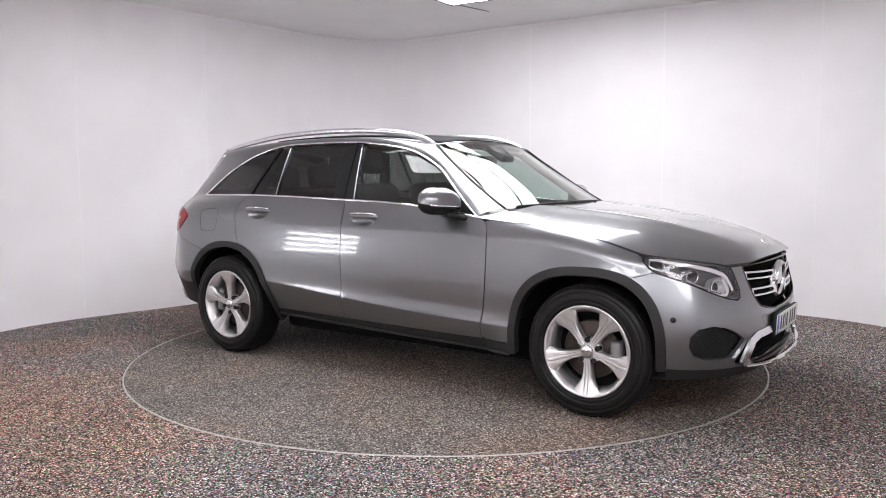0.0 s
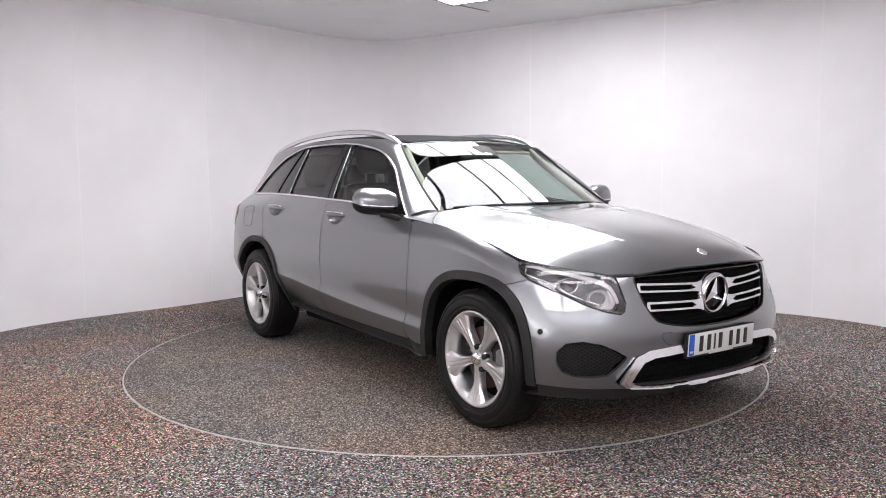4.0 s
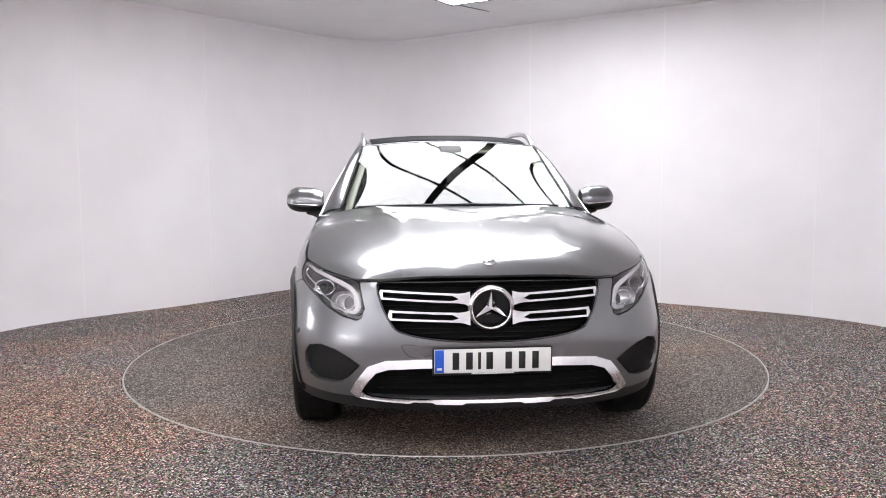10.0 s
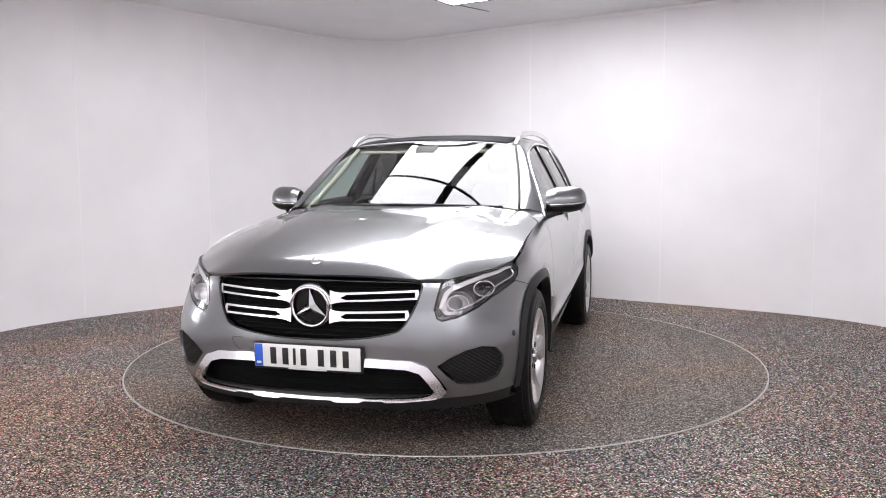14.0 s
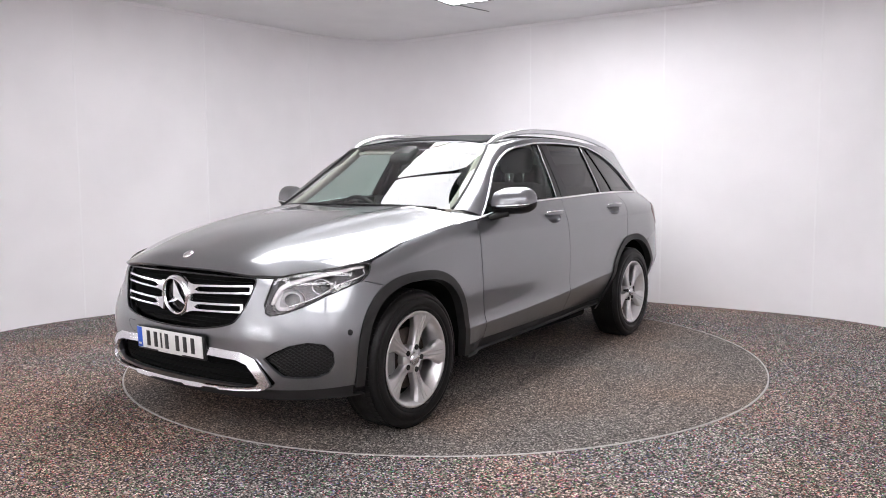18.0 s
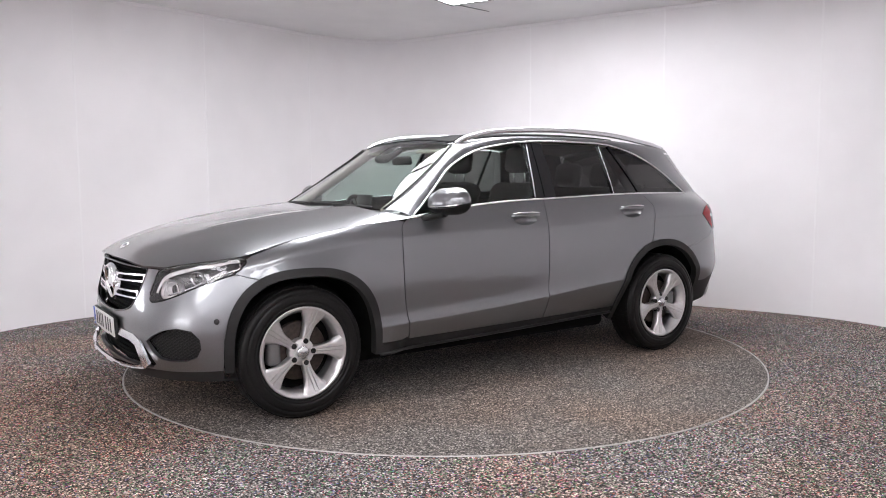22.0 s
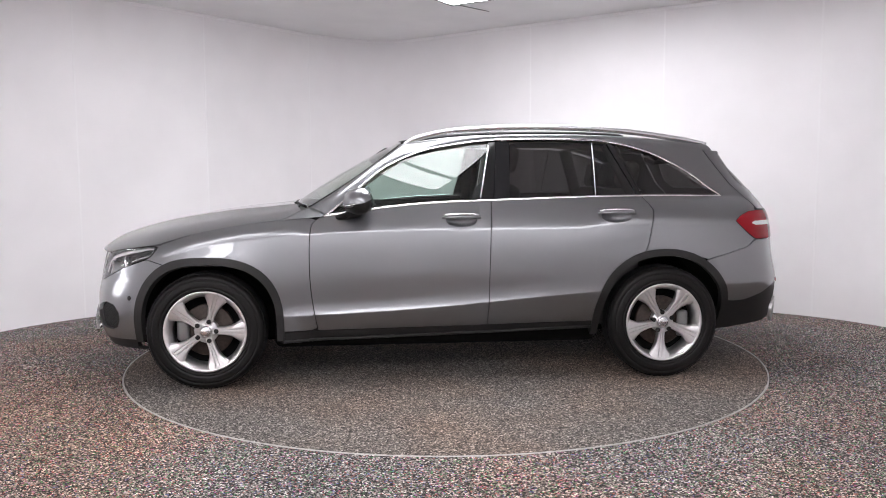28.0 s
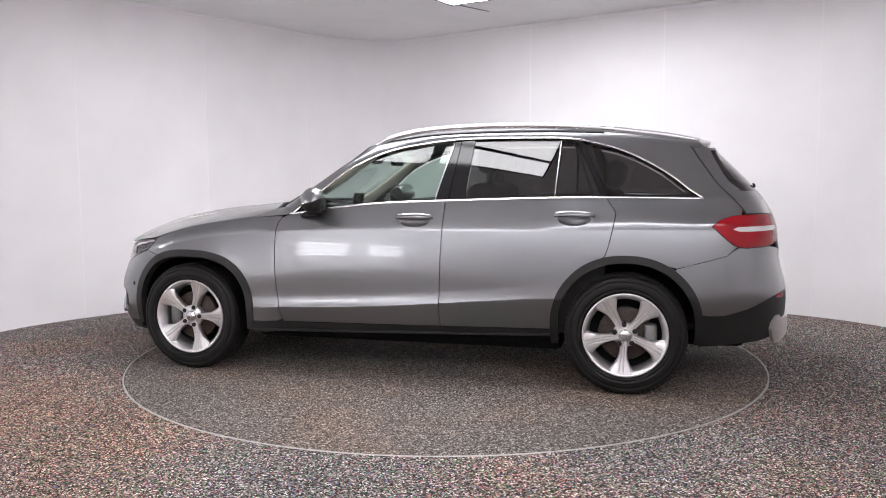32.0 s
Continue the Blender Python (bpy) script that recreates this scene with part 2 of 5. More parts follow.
def speckle(name, steps, stain=None):
    """Bonded rubber granules in the given steps of colour, dirtied at large scale; stain: the middle and reach of a rusty patch."""
    m = material(name, (0.1, 0.1, 0.1), 0.85, spec=0.25)
    b = m.node_tree.nodes["Principled BSDF"]
    c = coords(m)
    v = node(m, "ShaderNodeTexVoronoi", Scale=150.0, Randomness=1.0)
    link(m, c, v.inputs["Vector"])
    sep = node(m, "ShaderNodeSeparateColor")
    link(m, v.outputs["Color"], sep.inputs[0])
    ramp = node(m, "ShaderNodeValToRGB")
    ramp.color_ramp.interpolation = "CONSTANT"
    el = ramp.color_ramp.elements
    el[0].position, el[0].color = steps[0][0], (*steps[0][1], 1)
    el[1].position, el[1].color = steps[1][0], (*steps[1][1], 1)
    for p, col in steps[2:]:
        el.new(p).color = (*col, 1)
    link(m, sep.outputs[0], ramp.inputs["Fac"])
    big = node(m, "ShaderNodeTexNoise", Scale=0.9, Detail=4.0)
    link(m, c, big.inputs["Vector"])
    dirt = node(m, "ShaderNodeMapRange", From_Min=0.3, From_Max=0.7, To_Min=0.86, To_Max=1.12)
    link(m, big.outputs["Fac"], dirt.inputs["Value"])
    mul = node(m, "ShaderNodeVectorMath")
    mul.operation = "SCALE"
    link(m, ramp.outputs["Color"], mul.inputs[0])
    link(m, dirt.outputs["Result"], mul.inputs["Scale"])
    warm = node(m, "ShaderNodeMix")
    warm.data_type, warm.blend_type = "RGBA", "MULTIPLY"
    warm.inputs["Factor"].default_value = 1.0
    rust = node(m, "ShaderNodeTexNoise", Scale=0.8, Detail=5.0)
    link(m, c, rust.inputs["Vector"])
    hue = node(m, "ShaderNodeValToRGB")
    hue.color_ramp.elements[0].position, hue.color_ramp.elements[0].color = 0.42, (1.03, 1.0, 0.98, 1)
    hue.color_ramp.elements[1].position, hue.color_ramp.elements[1].color = 0.75, (1.24, 0.93, 0.74, 1)
    level = rust.outputs["Fac"]
    if stain:
        gap = node(m, "ShaderNodeVectorMath")
        gap.operation = "DISTANCE"
        gap.inputs[1].default_value = (*stain[0], 0.0)
        link(m, c, gap.inputs[0])
        near = node(m, "ShaderNodeMapRange", From_Min=stain[1], From_Max=0.2, To_Min=0.0, To_Max=0.26)
        link(m, gap.outputs["Value"], near.inputs["Value"])
        both = node(m, "ShaderNodeMath")
        both.operation = "ADD"
        link(m, level, both.inputs[0])
        link(m, near.outputs["Result"], both.inputs[1])
        level = both.outputs[0]
    link(m, level, hue.inputs["Fac"])
    link(m, mul.outputs[0], warm.inputs["A"])
    link(m, hue.outputs["Color"], warm.inputs["B"])
    link(m, warm.outputs["Result"], b.inputs["Base Color"])
    bp = node(m, "ShaderNodeBump", Strength=0.6, Distance=0.003)
    link(m, v.outputs["Distance"], bp.inputs["Height"])
    bp.invert = True
    link(m, bp.outputs["Normal"], b.inputs["Normal"])
    return m


GRAINS = ((0.0, (0.010, 0.010, 0.011)), (0.28, (0.040, 0.038, 0.037)), (0.48, (0.125, 0.116, 0.112)), (0.64, (0.29, 0.268, 0.256)), (0.79, (0.58, 0.55, 0.535)),
          (0.87, (0.40, 0.12, 0.105)), (0.905, (0.09, 0.29, 0.12)), (0.94, (0.11, 0.14, 0.34)), (0.96, (0.44, 0.14, 0.32)), (0.975, (0.84, 0.82, 0.80)))
WORN = ((0.0, (0.030, 0.028, 0.026)), (0.22, (0.065, 0.060, 0.056)), (0.44, (0.125, 0.115, 0.107)), (0.68, (0.215, 0.198, 0.184)), (0.86, (0.36, 0.335, 0.315)), (0.96, (0.52, 0.49, 0.465)))
DECK = speckle("worn_granule_deck", WORN)
FLOOR = speckle("granule_floor", GRAINS, ((-2.3, -1.7), 1.5))
RING = 2.238
circle = [(RING * math.cos(a), RING * math.sin(a)) for a in np.linspace(0, 2 * math.pi, 160, endpoint=False)]
flat = lambda a, b: np.stack([a, b, np.zeros_like(a)], 1)
floor = panel("floor", [(-5.2, -7.4), (5.2, -7.4), (5.2, 4.6), (-5.2, 4.6)], lambda a, b: np.stack([a, b, 0 * a], 1), FLOOR, None, step=0.9, thick=0.0, holes=[circle])
tagged(floor, "speckled grey rubber granule floor round the turntable", "floor", kind="structure")
if floor.data.polygons[0].normal.z < 0:
    floor.data.flip_normals()

# the walls' line in plan: a rounded corner behind, curving round to both sides
PLAN = smooth_line([(-3.6, -6.2), (-4.0, -5.2), (-4.08, -3.0), (-4.02, -0.2), (-3.78, 0.76), (-3.52, 1.24), (-3.14, 1.66), (-2.63, 2.18), (-2.02, 2.97), (-1.57, 3.52),
                    (-1.10, 3.92), (-0.66, 4.03), (-0.18, 3.80), (0.41, 3.37), (1.29, 2.77), (1.85, 2.38), (2.55, 1.94), (3.36, 1.36), (3.75, 0.82),
                    (4.06, -0.1), (4.5, -1.3), (4.75, -3.0), (4.5, -5.2), (3.9, -6.2)], 10)
RUN = np.concatenate([[0], np.cumsum(np.hypot(*np.diff(PLAN, axis=0).T))])


def on_wall(s, out=0.0):
    p = np.array([np.interp(s, RUN, PLAN[:, 0]), np.interp(s, RUN, PLAN[:, 1])])
    q = np.array([np.interp(s + 0.03, RUN, PLAN[:, 0]), np.interp(s + 0.03, RUN, PLAN[:, 1])]) - np.array(
        [np.interp(s - 0.03, RUN, PLAN[:, 0]), np.interp(s - 0.03, RUN, PLAN[:, 1])])
    n = np.array([-q[1], q[0]]) / np.hypot(*q)
    return p + n * out


def where(x, y):
    return RUN[np.argmin(np.hypot(PLAN[:, 0] - x, PLAN[:, 1] - y))]


def strip_of_wall(name, s0, s1, z0, z1, front, back, mat, parent, step=0.08):
    n = max(1, int((s1 - s0) / step))
    S = np.linspace(s0, s1, n + 1)
    verts, faces = [], []
    for s in S:
        f, b = on_wall(s, front), on_wall(s, back)
        verts += [(*f, z0), (*f, z1), (*b, z1), (*b, z0)]
    for i in range(n):
        for j in range(4):
            a, b = i * 4 + j, i * 4 + (j + 1) % 4
            faces.append([a, a + 4, b + 4, b])
    faces += [[0, 1, 2, 3], [n * 4 + k for k in (3, 2, 1, 0)]]
    ob = mesh_part(name, verts, faces, mat, parent, smooth=False)
    bm = bmesh.new()
    bm.from_mesh(ob.data)
    bmesh.ops.recalc_face_normals(bm, faces=bm.faces)
    bm.to_mesh(ob.data)
    bm.free()
    me = ob.data
    me.polygons.foreach_set("use_smooth", [True] * len(me.polygons))
    me.set_sharp_from_angle(angle=radians(30))
    return ob


wall = strip_of_wall("wall_studio", 0.0, RUN[-1], -0.05, CEIL + 0.02, 0.02, 0.14, WALL, None)
tagged(wall, "smooth white curved studio wall of tall joined panels", "wall", kind="structure")
seams = [where(-3.33, 1.46), where(-2.45, 2.40), where(-1.58, 3.51), where(0.965, 3.0), where(2.18, 2.18), where(3.36, 1.36)]
first, last = seams[0], seams[-1]
seams = [first - 1.45 * k for k in range(5, 0, -1) if first - 1.45 * k > 0.3] + seams + [last + 1.45 * k for k in range(1, 6) if last + 1.45 * k < RUN[-1] - 0.3]
ends = [0.0] + seams + [RUN[-1]]
for s0, s1 in zip(ends[:-1], ends[1:]):
    strip_of_wall("wall_panel", s0 + 0.0012, s1 - 0.0012, 0.0, CEIL, 0.0, 0.018, WALL, wall)
for s in seams:
    strip_of_wall("joint_strip", s - 0.008, s + 0.008, 0.0, CEIL, -0.002, 0.004, JOINT, wall)
strip_of_wall("cornice_strip", 0.0, RUN[-1], CEIL - 0.03, CEIL, -0.012, -0.0005, JOINT, wall)
back = part("wall_rear", rbox(9.2, 0.1, CEIL + 0.1, 0, (0, -6.25, CEIL / 2)), WALL, None, smooth=False)
tagged(back, "plain white wall closing the studio behind the camera", "wall", kind="structure")
ceiling = part("ceiling", rbox(10.4, 12.4, 0.12, 0, (0, -1.7, CEIL + 0.06)), CEILING, None, smooth=False)
tagged(ceiling, "plain white studio ceiling", "ceiling", kind="structure")

gap = part("board_gap", rbox(0.43, 0.010, 0.004, 0, (0, 0, -0.003)), BLACK, ceiling, "dark hairline gap between ceiling boards", smooth=False)
gap.matrix_basis = pose(0.298, 2.18, CEIL, 0, 0, 43.9)

# the luminous ceiling: two rows of panels on both sides of a black rail
ALONG, ACROSS = Vector((0.545, 0.839)), Vector((0.839, -0.545))
CORNER, BARS, WIDE, SPINE = Vector((0.08, 1.98)), (0.0, 0.50, 1.10, 1.80, 2.41, 3.02, 3.30), (1.03, 1.10), 0.075


def ceiling_panel(p, long, wide):
    """A luminous panel from its far inner corner p: long back along the rail, wide across (below 0: to the other side)."""
    lamp = new("ceiling_light")
    lamp.location = (p.x, p.y, CEIL)
    tagged(lamp, "luminous white ceiling panel in a thin dark frame", "ceiling light", "luminous ceiling panels")
    edge = ((0.0, 0.0), (0.0, wide), (long, wide), (long, 0.0))
    spot = lambda q, inset, z: (*(-ALONG * (q[0] + (inset if q[0] == 0 else -inset)) + ACROSS * (q[1] + math.copysign(inset, wide) * (1 if q[1] == 0 else -1))), z)
    ring = [spot(q, 0.008, z) for z in (-0.018, -0.004) for q in edge]
    box = [[0, 1, 2, 3], [7, 6, 5, 4]] + [[i, 4 + i, 4 + (i + 1) % 4, (i + 1) % 4] for i in range(4)]
    mesh_part("diffuser", ring, box, DIFFUSER, lamp, smooth=False)
    for i in range(4):
        a, b = edge[i], edge[(i + 1) % 4]
        bar = [spot(q, d, z) for z in (-0.022, -0.002) for q, d in ((a, 0.0), (b, 0.0), (b, 0.019), (a, 0.019))]
        mesh_part("frame_bar", bar, [[0, 1, 2, 3], [7, 6, 5, 4]] + [[k, 4 + k, 4 + (k + 1) % 4, (k + 1) % 4] for k in range(4)], BLACK, lamp, smooth=False)
    return lamp


for b0, b1 in zip(BARS[:-1], BARS[1:]):
    edge_l = CORNER + ACROSS * WIDE[0] - ALONG * b0
    ceiling_panel(edge_l, b1 - b0, -WIDE[0])
    ceiling_panel(edge_l + ACROSS * SPINE, b1 - b0, WIDE[1])
spine = part("light_rail", rbox(BARS[-1], SPINE - 0.006, 0.03, 0.004), BLACK, None, smooth=False)
mid = CORNER + ACROSS * (WIDE[0] + SPINE / 2) - ALONG * BARS[-1] / 2
spine.matrix_basis = pose(mid.x, mid.y, CEIL - 0.016, 0, 0, math.degrees(math.atan2(ALONG.y, ALONG.x)))
tagged(spine, "black rail between the two rows of luminous panels", "rail")


# broad dim ceiling lights over the camera's end, added unseen to brighten the flanks
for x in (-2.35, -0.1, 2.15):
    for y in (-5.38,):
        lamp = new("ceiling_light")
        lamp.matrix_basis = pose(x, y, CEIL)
        tagged(lamp, "broad unseen ceiling light added to brighten the rear wall and the car's flanks", "ceiling light", "rear ceiling lights")
        part("diffuser", rbox(2.0, 1.30, 0.012, 0, (0, 0, -0.014)), REARFILL, lamp, smooth=False)
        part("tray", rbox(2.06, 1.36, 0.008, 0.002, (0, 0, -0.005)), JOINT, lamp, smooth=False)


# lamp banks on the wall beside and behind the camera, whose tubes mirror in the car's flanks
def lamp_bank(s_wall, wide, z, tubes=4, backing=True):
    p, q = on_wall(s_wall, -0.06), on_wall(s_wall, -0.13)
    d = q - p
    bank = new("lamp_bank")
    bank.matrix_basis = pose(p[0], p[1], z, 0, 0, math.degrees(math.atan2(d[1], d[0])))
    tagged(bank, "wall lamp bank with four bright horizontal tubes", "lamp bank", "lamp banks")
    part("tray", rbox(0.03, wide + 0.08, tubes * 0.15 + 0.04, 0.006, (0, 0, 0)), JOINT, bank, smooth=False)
    # glowing sheet larger than the tray, added out of view to lift the flanks
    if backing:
        part("diffuser", rbox(0.012, wide + 0.55, 2.2, 0.004, (-0.012, 0, 0.10)), FLANKFILL, bank, "unseen glowing panel added behind the tubes to brighten the car's flanks", smooth=False)
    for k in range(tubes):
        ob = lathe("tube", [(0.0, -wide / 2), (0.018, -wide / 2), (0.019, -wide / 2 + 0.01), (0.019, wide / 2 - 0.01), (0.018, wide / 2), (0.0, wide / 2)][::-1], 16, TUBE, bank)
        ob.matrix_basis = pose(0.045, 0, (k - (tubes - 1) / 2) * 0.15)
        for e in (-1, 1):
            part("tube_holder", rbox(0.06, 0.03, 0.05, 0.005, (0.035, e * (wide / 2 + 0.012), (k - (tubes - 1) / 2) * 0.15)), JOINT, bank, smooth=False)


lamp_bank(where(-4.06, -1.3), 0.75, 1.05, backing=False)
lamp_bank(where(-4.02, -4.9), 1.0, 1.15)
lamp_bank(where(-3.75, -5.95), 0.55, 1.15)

# ---- the turntable ----
turntable = new("turntable")
tagged(turntable, "round car turntable flush with the floor, steel edge", "turntable")
bm = bmesh.new()
bmesh.ops.create_circle(bm, cap_ends=True, radius=RING - 0.0135, segments=160)
part("deck", bm, DECK, turntable, "speckled granule deck", smooth=False)
lathe_ring = [(RING - 0.013, -0.01), (RING - 0.013, 0.002), (RING - 0.011, 0.003), (RING - 0.005, 0.003), (RING - 0.003, 0.002), (RING - 0.003, -0.01)]
ob = lathe("steel_edge", [(r, z) for r, z in lathe_ring], 160, STEEL, turntable, "thin worn steel rim")
for v in ob.data.vertices:
    v.co = (v.co.x, v.co.z, v.co.y)
ob.data.flip_normals()

# ---- the car's surfaces: x forward, y to its left, z up, from the ground between the axles ----
NOSE, TAIL, HALF = 2.235, -2.435, 0.93
AF, NF, AR, NR = 0.75, 2.8, 0.75, 3.0
XF, XR = NOSE - AF, TAIL + AR


def end_table(a, n):
    phi = np.linspace(0, math.pi / 2, 6000)
    x, y = a * np.sin(phi) ** (2 / n), HALF * np.cos(phi) ** (2 / n)
    return np.concatenate([[0], np.cumsum(np.hypot(np.diff(x), np.diff(y)))]), x, y


SF, FXT, FYT = end_table(AF, NF)
SR, RXT, RYT = end_table(AR, NR)
UN, UT = XF + SF[-1], XR - SR[-1]      # the surface's u at the nose and at the tail, on the centre line


def base_xy(u):
    u = np.asarray(u, float)
    sg = np.where((u > UN) | (u < UT), -1.0, 1.0)
    u = np.where(u > UN, 2 * UN - u, np.where(u < UT, 2 * UT - u, u))
    x = np.where(u > XF, XF + np.interp(u - XF, SF, FXT), np.where(u < XR, XR - np.interp(XR - u, SR, RXT), u))
    y = np.where(u > XF, np.interp(u - XF, SF, FYT), np.where(u < XR, np.interp(XR - u, SR, RYT), HALF))
    return x, y * sg


def plan(u):
    x, y = base_xy(u)
    x1, y1 = base_xy(np.asarray(u) + 0.012)
    x0, y0 = base_xy(np.asarray(u) - 0.012)
    dx, dy = x1 - x0, y1 - y0
    d = np.hypot(dx, dy)
    return x, y, -dy / d, dx / d


Z_CREASE = spline((-1.9, 0.60), (-0.9, 0.559), (-0.286, 0.509), (0.42, 0.463), (0.8, 0.45), (2.0, 0.45))
Z_SHOULDER = spline((-2.3, 0.99), (-1.3, 0.978), (-0.286, 0.962), (0.413, 0.962), (1.13, 0.92), (1.5, 0.865), (1.75, 0.80), (2.1, 0.77))
Z_BELT = spline((-2.6, 1.155), (-1.87, 1.154), (-1.32, 1.160), (-0.8, 1.152), (-0.33, 1.138), (0.1, 1.121), (0.45, 1.085), (0.7, 1.052), (1.0, 1.028),
                (1.3, 0.99), (1.5, 0.95), (1.74, 0.878), (2.1, 0.83))
I_BELT = spline((-2.9, 0.172), (-2.2, 0.178), (-1.87, 0.18), (-1.32, 0.125), (-0.8, 0.102), (-0.3, 0.092), (0.3, 0.087), (0.7, 0.08), (1.0, 0.073), (1.3, 0.07), (1.5, 0.068),
                (1.74, 0.06), (2.1, 0.05))
LEAN = spline((-2.9, 0.36), (-2.3, 0.33), (-1.85, 0.20), (-1.3, 0.19), (-0.5, 0.205), (0.2, 0.245), (0.7, 0.27))
I_NOSE = spline((0.2, 0.07), (0.28, 0.022), (0.34, 0.008), (0.42, 0.004), (0.5, 0.008), (0.56, 0.008), (0.7, 0.024), (0.82, 0.04), (0.9, 0.08))
I_CORNER = spline((0.2, 0.03), (0.32, 0.0), (0.45, -0.020), (0.56, -0.018), (0.66, 0.0), (0.75, 0.02), (0.9, 0.035))
I_TAIL = spline((0.2, 0.06), (0.3, 0.04), (0.42, 0.025), (0.55, 0.02), (0.64, 0.03), (0.75, 0.06), (0.9, 0.08), (1.0, 0.095), (1.08, 0.125), (1.155, 0.172))
Z_TOP = 1.53
S_SCOOP = spline((-1.2, 0.001), (-0.9, 0.004), (-0.4, 0.009), (0.1, 0.012), (0.7, 0.012), (1.1, 0.004), (1.4, 0.0))      # hollow above the lower crease


def body(u, z):
    """The outer skin of the car at u along its outline and at height z."""
    u, z = np.broadcast_arrays(np.asarray(u, float), np.asarray(z, float))
    x, y, nx, ny = plan(u)
    v = np.where(u > UN, 2 * UN - u, np.where(u < UT, 2 * UT - u, u))
    zl, zs, zt, it = Z_CREASE(v), Z_SHOULDER(v), Z_BELT(v), I_BELT(v)
    d = zl - z
    low = 0.72 * (1 - 0.85 * np.clip((v - 0.78) / 0.12, 0, 1)) * (0.5 * (d + np.sqrt(d * d + 0.00003))) ** 1.3
    h = np.clip(z - zl, 0, 1) / 0.075
    mid = 0.03 * np.clip((z - zl) / (zs - zl), 0, 1) ** 2.4 + S_SCOOP(np.clip(v, -1.2, 1.4)) * h * np.exp(1 - h)
    p = 1.12 + 1.18 * np.clip((v - 0.8) / 0.4, 0, 1) + 0.9 * np.clip((-0.9 - v) / 0.6, 0, 1)
    top = (it - 0.03) * np.clip((z - zs) / (zt - zs), 0, 1) ** p
    flare = 0.038 * np.exp(-((v - 1.45) / 0.30) ** 2) * np.exp(-((z - 0.70) / 0.17) ** 2)
    lateral = low + mid + top - flare
    sy = np.abs(ny)
    w = sy ** 2
    front, rear = (v > 0) * (1 - w), (v <= 0) * (1 - w)
    ends = np.where(v > 0, I_NOSE(z), np.where(z < zt, I_TAIL(np.minimum(z, 1.155)), it))
    inset = lateral * w + ends * (1 - w)
    inset = inset + np.where(v > 0, I_CORNER(np.clip(z, 0.2, 0.9)) * 2 * sy * np.sqrt(np.clip(1 - w, 0, 1)) * (v > XF), 0)
    inset = inset + np.where(v < 1.2, LEAN(v) * np.clip((z - zt) / (Z_TOP - zt), 0, None) ** 1.12, 0)
    return np.stack([x - nx * inset, y - ny * inset, z], -1)


def ux(x):
    """u on the left side at plan position x."""
    if x > XF:
        return float(XF + np.interp(x - XF, FXT, SF))
    if x < XR:
        return float(XR - np.interp(XR - x, RXT, SR))
    return x


def uy(y, z, rear=False):
    """u on the nose (or tail) where the skin stands at y."""
    yb = y
    for _ in range(6):
        if rear:
            u = XR - np.interp(-min(abs(yb), HALF), -RYT, SR)
        else:
            u = XF + np.interp(-min(abs(yb), HALF), -FYT, SF)
        yb = yb + (y - float(body(u, z)[1]))
    return float(u)


def skin_line(pts, off=0.0):
    """Points of the skin along (u, z) pairs, moved out by off."""
    P = np.array(pts, float)
    a, b = P[:, 0], P[:, 1]
    N = np.cross(body(a + 1e-3, b) - body(a - 1e-3, b), body(a, b + 1e-3) - body(a, b - 1e-3))
    N /= np.linalg.norm(N, axis=1)[:, None]
    S = body(a, b)
    N *= np.where(np.sum(N * (S - np.array((0, 0, 0.7))), 1) < 0, -1, 1)[:, None]
    return S + N * off, N


Z_HOOD = spline((0.8, 1.132), (0.898, 1.123), (1.059, 1.108), (1.26, 1.093), (1.46, 1.067), (1.658, 1.037), (1.856, 0.998), (2.054, 0.941), (2.127, 0.908), (2.2, 0.850))
Z_EDGE = spline((0.75, 1.05), (1.0, 1.028), (1.3, 0.99), (1.5, 0.95), (1.74, 0.875), (1.9, 0.79), (2.08, 0.65), (2.2, 0.60))
Y_EDGE = 0.859


def hood(x, y):
    t = np.abs(y) / Y_EDGE
    z = Z_HOOD(x) - (Z_HOOD(x) - Z_EDGE(x)) * t ** (3 + 2 * np.clip((1.15 - x) / 0.35, 0, 1))
    fade = np.clip((2.1 - x) / 0.5, 0, 1) * np.clip((x - 0.8) / 0.2, 0, 1)
    dome = 0.011 * fade * np.exp(-((np.abs(y) - 0.63 + 0.14 * x) / 0.065) ** 2)
    return np.stack([x, y, z + dome], -1)

# ---- the car ----
car = new("car")
tagged(car, "grey metallic five-door estate car with silver roof rails on the turntable", "car")
# centre, half lengths ahead and behind, height, roundness
ARCH_F, ARCH_R = (1.4365, 0.36, 0.415, 0.472, 0.449, 2.6), (-1.4365, 0.36, 0.445, 0.445, 0.466, 2.2)


def arch(a, grow=0.0, n=40, z0=None):
    """The outline of a wheel arch from its front foot over the top to its rear foot, as (u, z)."""
    cx, cz, r1, r2, rz, p = a
    out = []
    for i in range(n + 1):
        t = math.pi * i / n
        c, s = math.cos(t), math.sin(t)
        out.append((cx + ((r1 if c > 0 else r2) + grow) * math.copysign(abs(c) ** (2 / p), c), cz + (rz + grow) * abs(s) ** (2 / p)))
    if z0 is not None:
        out = [(out[0][0], z0)] + out + [(out[-1][0], z0)]
    return [(ux(x), z) for x, z in out]


GAP = 0.0026
FA, RA = arch(ARCH_F, 0.0), arch(ARCH_R, 0.0)
belt = lambda x: float(Z_BELT(x))
